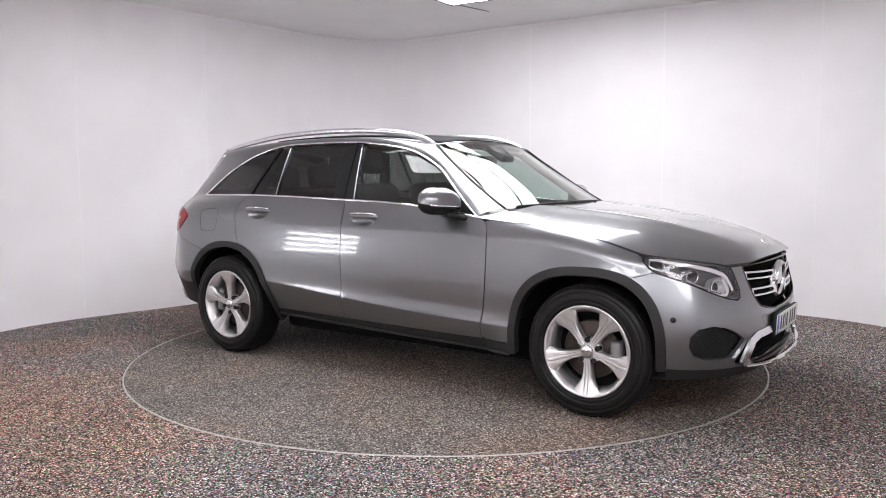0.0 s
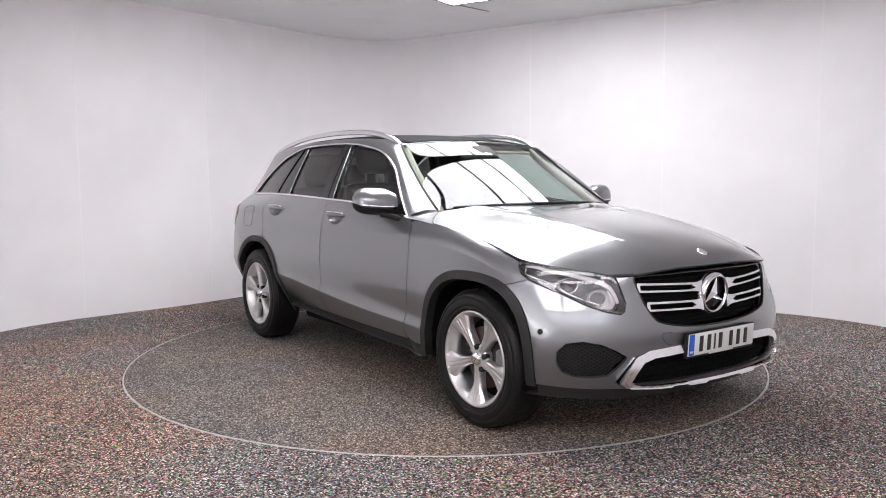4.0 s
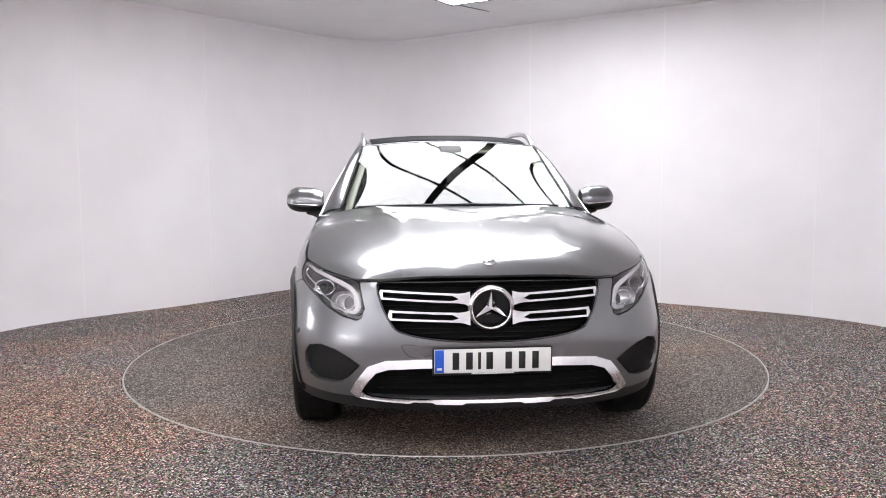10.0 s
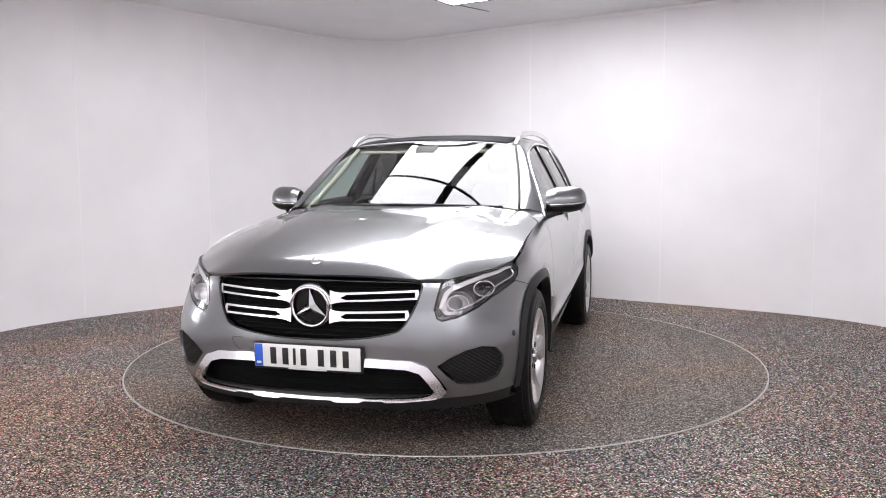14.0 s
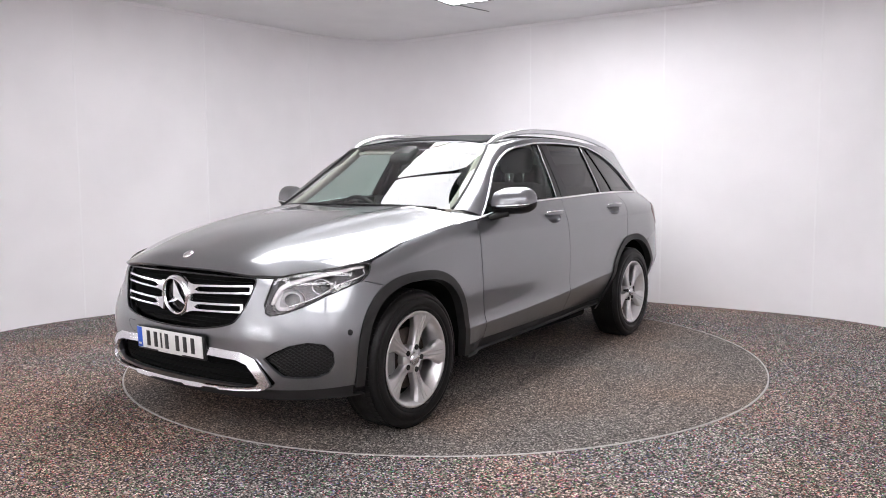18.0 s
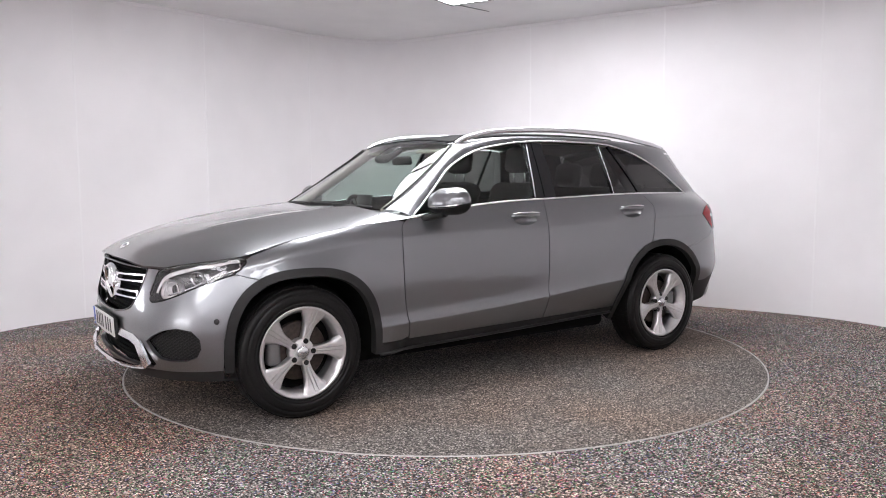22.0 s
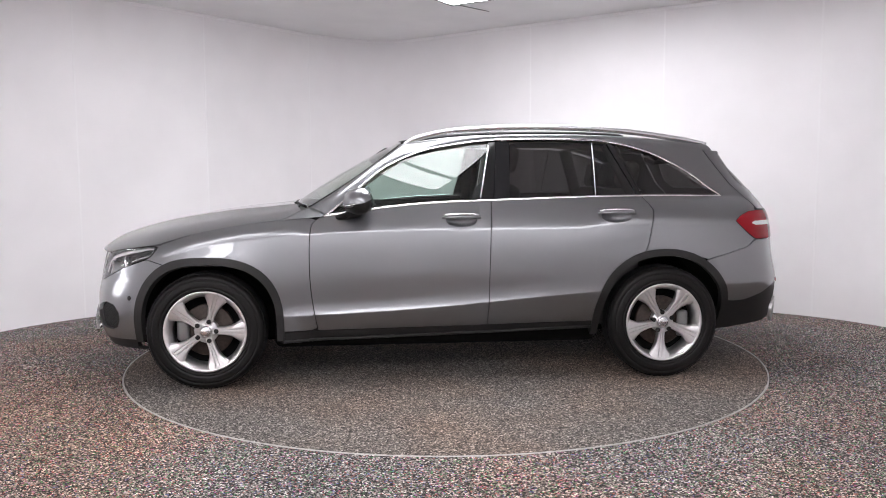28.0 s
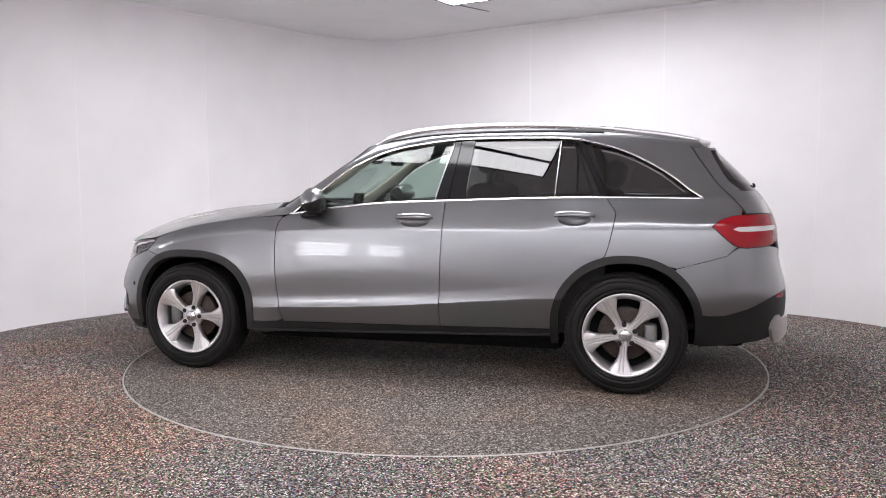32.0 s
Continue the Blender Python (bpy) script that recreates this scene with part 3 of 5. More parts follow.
DLO = smooth_line([(0.70, 1.058), (0.60, 1.135), (0.481, 1.235), (0.336, 1.349), (0.119, 1.448), (-0.099, 1.495), (-0.391, 1.527), (-0.835, 1.530), (-1.135, 1.515),
                   (-1.402, 1.445), (-1.634, 1.327), (-1.791, 1.214), (-1.885, 1.158)], 6)
dlo_x = DLO[::-1, 0]


def dlo_z(x):
    return float(np.interp(x, dlo_x, DLO[::-1, 1]))


def window(x_front, x_rear, lean_f=0.0, lean_r=0.0, low=0.012, high=0.014):
    """An outline between two upright edges within the side glass opening."""
    up, down = [], []
    for i in range(25):
        t = i / 24
        xu = (x_front + lean_f) * (1 - t) + (x_rear + lean_r) * t
        xl = x_front * (1 - t) + x_rear * t
        up.append((xu, dlo_z(xu) - high))
        down.append((xl, belt(xl) + low))
    return up + down[::-1]


F_EDGE = smooth_line([(0.735, 1.048), (0.775, 1.02), (0.795, 0.97), (0.803, 0.826), (0.796, 0.60), (0.762, 0.365)], 5)
B_EDGE = smooth_line([(-0.332, 1.138), (-0.318, 0.85), (-0.302, 0.362)], 6)
R_EDGE = smooth_line([(-1.315, 1.158), (-1.365, 1.09), (-1.368, 1.045), (-1.335, 0.89), (-1.312, 0.822)], 5)
SILL = lambda x: 0.352 + 0.012 * (0.6 - x) / 1.5


RUNS = [[(x, float(Z_CREASE(x)) + d) for x in np.arange(-1.4, 1.3, 0.02)] for d in (-0.022, -0.010, -0.003, 0.003, 0.012, 0.03)]
RUNS += [[(x, float(Z_SHOULDER(x)) + d) for x in np.arange(-2.0, 1.7, 0.025)] for d in (-0.008, 0.004, 0.018)]
HANDLES = ((-0.139, 1.030), (-1.131, 1.048))


def cup_hole(x0, z0, grow=0.0):
    return [(x0 + (0.098 + grow) * math.cos(a), z0 - 0.010 + (0.040 + grow) * math.sin(a)) for a in np.linspace(0, 2 * math.pi, 28, endpoint=False)]


def side_panels(s):
    """Fender, doors, quarter, sill, arches and glass of one side; s is 1 for the car's left."""
    # front fender: between arch, bumper seam and door
    top = [(x, belt(x) - 0.001) for x in np.linspace(1.70, 0.80, 20)]
    fa = [p for p in FA if p[0] < ux(1.66)]
    poly = [(ux(1.722), 0.872)] + [(ux(x), z) for x, z in top] + [(x + GAP, z) for x, z in F_EDGE[3:]] + [(0.80, 0.3515), (fa[-1][0], 0.3515)] + fa[::-1] + [(ux(1.663), 0.768), (ux(1.79), 0.801), (ux(1.745), 0.846)]
    panel("front_fender", poly, body, PAINT, car, s, 0.022, lines=RUNS)
    # doors
    fd = [(x - GAP, z) for x, z in F_EDGE] + [(0.76, SILL(0.76)), (-0.30 + GAP, SILL(-0.3))] + [(x + GAP, z) for x, z in B_EDGE[::-1]] + [(x, belt(x)) for x in np.linspace(-0.30, 0.71, 12)]
    front_door = panel("front_door", fd, body, PAINT, car, s, 0.02, holes=[cup_hole(*HANDLES[0])], lines=RUNS)
    ra = [p for p in RA if p[0] > -1.312 and p[1] > 0.37]
    rd = [(x - GAP, z) for x, z in B_EDGE] + [(-0.305, SILL(-0.3)), (ra[0][0], SILL(-0.95))] + ra + [(x + GAP, z) for x, z in R_EDGE[::-1]] + [(x, belt(x)) for x in np.linspace(-1.29, -0.345, 10)]
    rear_door = panel("rear_door", rd, body, PAINT, car, s, 0.02, holes=[cup_hole(*HANDLES[1])], lines=RUNS)
    # rear quarter with its pillar
    ra = [p for p in RA if p[0] < -1.312]
    seam = [(ux(x), z) for x, z in ((-1.72, 0.761), (-1.85, 0.797), (-2.0, 0.839), (-2.03, 0.867))]
    ra = [p for p in ra if p[1] > 0.765 or p[0] > -1.6]
    lamp_low = [(ux(-2.06), 0.885), (ux(-2.0), 0.925), (ux(-1.915), 1.003), (ux(-1.96), 1.035), (ux(-2.03), 1.058), (ux(-2.10), 1.060)]
    edge = [(ux(-2.13), 1.10), (ux(-2.11), 1.16), (ux(-2.0), 1.24), (ux(-1.86), 1.40), (ux(-1.80), 1.475)]
    upper = [(x, 1.515 - 0.05 * (-1.135 - x) / 0.765) for x in np.linspace(-1.78, -1.14, 10)]
    dl = [tuple(p) for p in DLO if p[0] < -1.136]
    qd = ra + seam + lamp_low + edge + upper + dl + [(x, belt(x) - 0.002) for x in np.linspace(-1.87, -1.33, 8)] + [(x - GAP, z) for x, z in R_EDGE]
    panel("rear_quarter", qd, body, PAINT, car, s, 0.03, lines=RUNS)
    # sill
    sill = [(x, SILL(x) - GAP * 2) for x in np.linspace(0.968, -0.985, 20)] + [(x, 0.302 - 0.020 * x) for x in np.linspace(-0.985, 0.968, 14)]
    panel("sill", sill, body, PLASTIC, car, s, 0.04, 0.03)
    P, N = skin_line([(x, 0.306 - 0.020 * x) for x in np.linspace(-0.985, 0.968, 24)], 0.006)
    sweep("sill_lip", P, N, 0.018, 0.020, PLASTIC, car, "dark sill lip", side=s, exp=0.9)
    # arch mouldings
    for a, f0, f1 in ((ARCH_F, 0.30, 0.294), (ARCH_R, 0.27, 0.30)):
        outer, inner = arch(a, 0.004, 44, None), arch(a, -0.041, 44, None)
        o = [(outer[0][0], f0)] + outer + [(outer[-1][0], f1)]
        i = [(inner[0][0], f0)] + inner + [(inner[-1][0], f1)]
        panel("arch_moulding", o + i[::-1], body, PLASTIC, car, s, 0.03, 0.05, off=0.010)
    # glass
    glass_f = [(x, z - 0.014) for x, z in DLO if x > -0.34] + [(-0.345, dlo_z(-0.345) - 0.014)] + [(x, belt(x) + 0.012) for x in np.linspace(-0.263, 0.655, 16)]
    glass_f = [p for p in glass_f if p[1] >= belt(p[0]) + 0.0119]
    panel("door_window", glass_f, body, SIDEGLASS, front_door, s, 0.05, 0.0, off=-0.012).visible_shadow = False
    panel("window_frame", window(-0.258, -0.345, -0.085, -0.045, 0.006, 0.008), body, GLOSSBLACK, front_door, s, 0.05, 0.01, off=-0.004)
    # silver strip in place of the light mirrored by the gloss black frame edge
    P, N = skin_line([(-0.262 - 0.085 * k, belt(-0.262) + 0.012 + (dlo_z(-0.345) - belt(-0.262) - 0.024) * k) for k in np.linspace(0, 1, 8)], 0.0)
    sweep("edge_glint_strip", P, N, 0.007, 0.006, SATIN, front_door, "silver strip standing in for the reflection on the frame's edge", side=s)
    panel("pillar_cover", window(-0.350, -0.450, -0.045, -0.03, 0.006, 0.008), body, GLOSSBLACK, rear_door, s, 0.05, 0.01, off=-0.002)
    panel("door_window", window(-0.453, -1.0, -0.03, -0.022, 0.012, 0.014), body, TINT, rear_door, s, 0.05, 0.0, off=-0.010).visible_shadow = False
    panel("quarter_light", window(-1.013, -1.285, -0.022, 0.16, 0.012, 0.014), body, TINT, rear_door, s, 0.05, 0.0, off=-0.010).visible_shadow = False
    panel("window_divider", window(-0.998, -1.016, -0.022, -0.022, 0.010, 0.010), body, GLOSSBLACK, rear_door, s, 0.05, 0.01, off=-0.005)
    panel("window_frame", window(-1.288, -1.322, 0.16, 0.16, 0.006, 0.008), body, GLOSSBLACK, rear_door, s, 0.05, 0.012, off=-0.003)
    panel("rear_quarter_window", [p for p in window(-1.328, -1.862, 0.16, 0.0, 0.012, 0.016)], body, TINT, car, s, 0.05, 0.0, off=-0.008).visible_shadow = False
    # bright strips round the side glass
    P, N = skin_line([(x, belt(x) + 0.004) for x in np.linspace(0.715, -1.885, 60)], 0.004)
    sweep("belt_strip", P, N, 0.014, 0.010, CHROME, car, side=s)
    P, N = skin_line([(x, z + 0.001) for x, z in DLO], 0.002)
    sweep("window_strip", P, N, 0.014, 0.010, CHROME, car, side=s)
    P, N = skin_line([(-1.007 - 0.022 * (z - 1.16) / 0.36, z) for z in np.linspace(belt(-1.0) + 0.01, dlo_z(-1.0) - 0.01, 8)], 0.0)
    sweep("divider_strip", P, N, 0.006, 0.008, SATIN, rear_door, side=s)
    # A-pillar and roof side: from the glass opening to the windscreen's edge and the roof
    lower = [tuple(p) for p in DLO if p[0] > -1.136] + [(x, 1.515 - 0.05 * (-1.135 - x) / 0.765) for x in np.linspace(-1.16, -1.92, 14)]
    L, LN = skin_line(lower, 0.0)

    def edge3(x):
        if x > 0.13:
            t = np.clip((0.70 - x) / 0.57, 0, 1)
            return screen_edge(t)
        return roof_edge(0.23 + (x - 0.13) * 1.0)
    n = 6
    V, faces = [], []
    for k, (x, z) in enumerate(lower):
        G = np.array(edge3(x))
        bulge = 0.013 + 0.014 * float(np.clip((x - 0.05) / 0.2, 0, 1) * np.clip((0.74 - x) / 0.16, 0, 1))
        for j in range(n + 1):
            t = j / n
            q = L[k] * (1 - t) + G * t + (LN[k] * 0.6 + np.array((0.15, 0, 0.6))) * bulge * 4 * t * (1 - t)
            V.append(q * np.array((1, s, 1)))
    for k in range(len(lower) - 1):
        for j in range(n):
            a = k * (n + 1) + j
            f = [a, a + 1, a + n + 2, a + n + 1]
            faces.append(f if s > 0 else f[::-1])
    mesh_part("roof_side", V, faces, PAINT, car)
    return front_door, rear_door


def screen_edge(t):
    """The windscreen's side edge, from its foot (0) to the roof (1)."""
    a = np.array((0.815, 0.715, 1.102)) * (1 - t) + np.array((0.23, 0.587, 1.500)) * t
    return a + np.array((-0.04, 0.03, -0.04)) * t * (1 - t)


def screen(t, b):
    """The windscreen, t from foot to top, b from -1 to 1 across."""
    e = screen_edge(t)
    cx = 0.955 * (1 - t) + 0.225 * t + 0.026 * t * (1 - t) * 2
    cz = 1.118 * (1 - t) + 1.536 * t + 0.026 * t * (1 - t) * 2
    k = abs(b) ** 2.0
    return np.array((cx + (e[0] - cx) * k, e[1] * b, cz + (e[2] - cz) * k))


Z_ROOF = spline((0.22, 1.538), (0.0, 1.572), (-0.3, 1.594), (-0.7, 1.604), (-1.1, 1.600), (-1.5, 1.580), (-1.9, 1.545), (-2.1, 1.515))
Z_RE = spline((0.23, 1.500), (-0.1, 1.545), (-0.5, 1.562), (-1.0, 1.560), (-1.4, 1.540), (-1.9, 1.492), (-2.1, 1.47))
Y_RE = spline((0.23, 0.587), (-0.1, 0.600), (-0.5, 0.605), (-1.0, 0.598), (-1.4, 0.58), (-1.9, 0.53), (-2.1, 0.50))


def roof_edge(x):
    return np.array((x, float(Y_RE(x)), float(Z_RE(x))))


def roof(x, b):
    return np.array((x, float(Y_RE(x)) * b, float(Z_ROOF(x)) - (float(Z_ROOF(x)) - float(Z_RE(x))) * abs(b) ** 2.4))


# bonnet
SHUT = smooth_line([(0.86, 0.735), (0.905, 0.795), (0.955, 0.838), (1.02, 0.853), (1.3, 0.856), (1.6, 0.853), (1.71, 0.845), (1.80, 0.805), (1.92, 0.735), (2.03, 0.645), (2.08, 0.60),
                    (2.125, 0.54), (2.152, 0.49), (2.175, 0.38), (2.19, 0.2), (2.195, 0.0)], 4)
rear_lip = [(0.86 + 0.10 * (1 - (y / 0.735) ** 2), y) for y in np.linspace(-0.70, 0.70, 20)]
half = [tuple(p) for p in SHUT]
poly = half + [(x, -y) for x, y in half[::-1][1:]] + rear_lip
bonnet = panel("bonnet", poly, hood, PAINT, car, 1, 0.04, 0.015)
for s in (1, -1):
    # the fender's turned-in top beside the bonnet, up to the screen pillar
    inner = [(x + 0.0, y + 0.006) for x, y in SHUT if x < 1.62]
    outer = [(x, Y_EDGE + 0.001) for x in np.linspace(1.62, 0.74, 14)]
    panel("fender_top", inner + outer + [(0.69, 0.858), (0.69, 0.80), (0.80, 0.70)], hood, PAINT, car, s, 0.03, 0.0)
grid_part("cowl", lambda a, b: (0.80 + 0.20 * a - 0.16 * (2 * b - 1) ** 2 * 1.0 + 0.02, (2 * b - 1) * 0.72, 1.085 + 0.01 * a - 0.02 * (2 * b - 1) ** 2), 3, 24, BLACK, car, "black scuttle under the windscreen")
ws = grid_part("windscreen", lambda a, b: screen(a, 2 * b - 1), 20, 40, CLEAR, car)
ws.data.flip_normals()
ws.visible_shadow = False
for s in (1, -1):
    sweep("windscreen_seal", [screen_edge(t) + np.array((0.004, 0.002, 0.002)) for t in np.linspace(0, 1, 16)], (0.5, 0.5, 0.7), 0.014, 0.006, BLACK, car, side=s)
grid_part("roof_panel", lambda a, b: roof(0.232 - 2.035 * a, 2 * b - 1), 40, 24, PAINT, car, thick=0.01).data.flip_normals()
grid_part("panorama_glass", lambda a, b: roof(0.222 - 1.5 * a, (2 * b - 1) * 0.90) + np.array((0, 0, 0.006)), 30, 20, ROOFGLASS, car, "black panoramic glass roof", thick=0.006).data.flip_normals()
RAIL = smooth_line([(0.205, 0.578, 1.502), (0.11, 0.584, 1.545), (-0.109, 0.590, 1.590), (-0.482, 0.596, 1.612), (-0.859, 0.594, 1.610), (-1.242, 0.582, 1.590), (-1.63, 0.553, 1.543), (-1.85, 0.532, 1.505)], 6)
for s in (1, -1):
    sweep("roof_rail", RAIL, (0, 0.25, 1), 0.030, 0.036, SATIN, car, "satin silver roof rail", side=s, taper=lambda t: 0.75 + 0.25 * min(1, 8 * t, 8 * (1 - t)))
DOORS = {s: side_panels(s) for s in (1, -1)}

# dark inner body behind the gaps
part("underbody", rbox(2.10, 1.40, 0.16, 0.04, (0.0, 0, 0.280)), DARK, car, "dark underbody")
part("front_subframe", rbox(1.2, 1.0, 0.14, 0.04, (1.45, 0, 0.28)), DARK, car)
part("rear_subframe", rbox(1.3, 1.0, 0.14, 0.04, (-1.5, 0, 0.30)), DARK, car)

# ---- wheels ----
TYRE_R = 0.360


def wheel(x, s, phase):
    """A wheel with its face outwards; y is outwards in its own space before it is placed."""
    w = new("wheel")
    w.parent = car
    w.matrix_basis = pose(x, s * 0.935, 0.3585) @ (pose(0, 0, 0) if s > 0 else pose(0, 0, 0, 0, 0, 180))
    prof = [(0.228, -0.225), (0.262, -0.232), (0.31, -0.236), (0.337, -0.228), (0.353, -0.208), (0.3585, -0.18), (TYRE_R, -0.12), (0.3585, -0.06), (0.353, -0.032), (0.341, -0.012),
            (0.322, -0.004), (0.3195, -0.0062), (0.317, -0.0062), (0.3145, -0.0025), (0.304, -0.0008), (0.288, 0.0005), (0.2765, -0.0005), (0.2745, -0.0035), (0.2715, -0.0035), (0.2695, -0.0015), (0.260, -0.004), (0.255, -0.010), (0.248, -0.020), (0.236, -0.03)]
    lathe("tyre", prof, 72, RUBBER, w, "black rubber tyre").data.flip_normals()
    rim = [(0.20, -0.21), (0.218, -0.20), (0.212, -0.10), (0.211, -0.060), (0.2185, -0.052), (0.2195, -0.032), (0.2265, -0.026), (0.230, -0.015), (0.239, -0.010), (0.2475, -0.007), (0.251, -0.011), (0.248, -0.024)]
    barrel = lathe("rim", rim, 72, ALLOY, w, "silver alloy rim")
    barrel.data.flip_normals()
    # spokes: waisted, flared at the rim, with a rib between two grooves down the middle
    R = np.linspace(0.040, 0.238, 23)
    half = np.interp(R, [0.04, 0.075, 0.105, 0.14, 0.174, 0.20, 0.215, 0.238], [0.0255, 0.0235, 0.0250, 0.0305, 0.0425, 0.0565, 0.0680, 0.0760])
    half = np.convolve(np.pad(half, 2, mode="edge"), np.ones(5) / 5, "valid")
    cross = ((-1, 1, -0.016), (-1, 0.86, -0.004), (-1, 0.72, 0.0), (0, -0.0100, 0.0), (0, -0.0078, -0.0055), (0, -0.0056, 0.0), (0, 0.0, 0.0010),
             (0, 0.0056, 0.0), (0, 0.0078, -0.0055), (0, 0.0100, 0.0), (1, 0.72, 0.0), (1, 0.86, -0.004), (1, 1, -0.016))
    nw = len(cross) - 1
    for k in range(5):
        V, F = [], []
        for r, hw in zip(R, half):
            t = (r - 0.04) / 0.198
            y0 = -0.030 + 0.019 * t - 0.006 * math.sin(math.pi * t)
            fade = min(1, 6 * t + 0.1) * min(1, 14 * (1 - t) + 0.1)
            for sg, q, depth in cross:
                xx = sg * q * hw if sg else q * (0.75 + 0.75 * t)
                zz = math.sqrt(max(r * r - xx * xx, 0)) if t > 0.6 else r
                V.append((xx, y0 + depth * (fade if sg == 0 else 1), zz))
        top = len(V)
        for i in range(len(R) - 1):
            for j in range(nw):
                a = i * (nw + 1) + j
                F.append([a, a + 1, a + nw + 2, a + nw + 1])
        for i in range(len(R)):
            for j in (0, nw):
                v = V[i * (nw + 1) + j]
                V.append((v[0] * 0.9, v[1] - 0.030, v[2]))
        for i in range(len(R) - 1):
            for e, j in ((0, 0), (1, nw)):
                a, b = i * (nw + 1) + j, (i + 1) * (nw + 1) + j
                c, d = top + 2 * (i + 1) + e, top + 2 * i + e
                F.append([a, b, c, d] if e == 0 else [d, c, b, a])
        ob = mesh_part("spoke", V, F, ALLOY, w)
        ob.data.set_sharp_from_angle(angle=radians(28))
        ob.matrix_basis = Matrix.Rotation(radians(-(phase + 72 * k)), 4, "Y") @ Matrix.Rotation(radians(90), 4, "Y")
    lathe("hub", [(0.0, -0.030), (0.033, -0.030), (0.036, -0.033), (0.068, -0.036), (0.073, -0.045), (0.073, -0.08)][::-1], 40, ALLOY, w)
    lathe("hub_cap", [(0.0, -0.014), (0.024, -0.015), (0.032, -0.019), (0.035, -0.030)][::-1], 32, SATIN, w, "silver centre cap")
    for k in range(5):
        a = radians(-(phase + 72 * k))
        ob = lathe("wheel_bolt", [(0.0, -0.0260), (0.0115, -0.0255), (0.0145, -0.0262), (0.0150, -0.06)][::-1], 16, BLACK, w)
        ob.matrix_basis = pose(0.0615 * math.cos(a), 0, 0.0615 * math.sin(a))
    lathe("brake_disc", [(0.05, -0.085), (0.155, -0.085), (0.160, -0.088), (0.160, -0.115)][::-1], 48, IRON, w, "rusty brake disc")
    lathe("wheel_back", [(0.0, -0.15), (0.225, -0.15)][::-1], 32, DARK, w, "dark brake shield")
    cal = part("caliper", rbox(0.075, 0.07, 0.17, 0.02, (0.145, -0.095, 0.02)), CALIPER, w, "grey brake caliper")
    cal.matrix_basis = Matrix.Rotation(radians(0 if (x > 0) == (s > 0) else 180), 4, "Y")
    # tread blocks and the grooves between them
    V, F = [], []
    for k in range(72):
        a0 = 2 * math.pi * k / 72
        for row_y, wid in ((-0.047, 0.026), (-0.085, 0.026), (-0.120, 0.026), (-0.155, 0.026), (-0.193, 0.026)):
            a = a0 + (0.02 if row_y in (-0.085, -0.155) else 0)
            rr = 0.3570 if row_y in (-0.047, -0.193) else 0.3588
            i = len(V)
            for da in (0, 0.07):
                for r in (rr - 0.004, rr + 0.0012):
                    for y in (row_y - wid / 2, row_y + wid / 2):
                        V.append((r * math.cos(a + da), y, r * math.sin(a + da)))
            F += [[i + 2, i + 6, i + 7, i + 3], [i, i + 2, i + 3, i + 1], [i + 4, i + 5, i + 7, i + 6], [i, i + 4, i + 6, i + 2], [i + 1, i + 3, i + 7, i + 5]]
    mesh_part("tread", V, F, RUBBER, w, smooth=False)["kind"] = "stuff"
    return w


# dark wheel wells
for x, a in ((1.4365, ARCH_F), (-1.4365, ARCH_R)):
    for s in (1, -1):
        V, F = [], []
        o = arch(a, -0.03, 30, 0.31)
        for u, z in o:
            p = body(u, max(z, 0.3))
            V += [(p[0], s * (p[1] - 0.004), z), (p[0], s * 0.50, z)]
        for i in range(len(o) - 1):
            F.append([2 * i, 2 * i + 2, 2 * i + 3, 2 * i + 1])
        i = len(V)
        c = len(o)
        F.append([2 * k + 1 for k in range(c)])
        mesh_part("wheel_well", V, F, DARK, car, "dark plastic wheel well", smooth=False)
wheel(1.4365, 1, 180)
wheel(-1.4365, 1, 275)
wheel(1.4365, -1, 270)
wheel(-1.4365, -1, 232)


# ---- the car's front ----
def fy(pts):
    """(y, z) on the nose's left half as (u, z)."""
    return [(uy(y, z), z) for y, z in pts]


HL_LOW = [(0.566, 0.70), (0.575, 0.668), (0.60, 0.655), (0.66, 0.667), (0.73, 0.70), (0.79, 0.745)]
hl_low = fy(HL_LOW) + [(ux(1.80), 0.800), (ux(1.745), 0.842), (ux(1.728), 0.868)]
hl_top = [(ux(1.745), 0.876), (ux(1.80), 0.876)] + fy([(0.80, 0.868), (0.70, 0.848), (0.592, 0.822)])
hl_in = fy([(0.580, 0.775)])
HEAD = hl_low + hl_top + hl_in
fa = [p for p in arch(ARCH_F, 0.004) if p[0] > ux(1.663)]
GRILLE = fy([(0.0, 0.562), (0.15, 0.566), (0.30, 0.582), (0.40, 0.605), (0.437, 0.630), (0.478, 0.70), (0.507, 0.79), (0.503, 0.815), (0.47, 0.822), (0.25, 0.826), (0.0, 0.829)])
INTAKE = fy([(0.0, 0.485), (0.30, 0.485), (0.475, 0.478), (0.55, 0.452), (0.60, 0.39), (0.628, 0.338), (0.60, 0.316), (0.575, 0.308), (0.46, 0.300), (0.37, 0.296), (0.352, 0.302), (0.27, 0.300), (0.252, 0.292), (0.14, 0.289), (0.122, 0.296), (0.0, 0.295)])
FOG = fy([(0.585, 0.455), (0.635, 0.488), (0.70, 0.520), (0.765, 0.535), (0.82, 0.522), (0.845, 0.48), (0.845, 0.43), (0.825, 0.385), (0.79, 0.365), (0.72, 0.361), (0.665, 0.370), (0.63, 0.405)])
LOWEDGE = [(ux(1.862), 0.312)] + fy([(0.88, 0.312), (0.80, 0.308), (0.70, 0.305), (0.64, 0.305)])
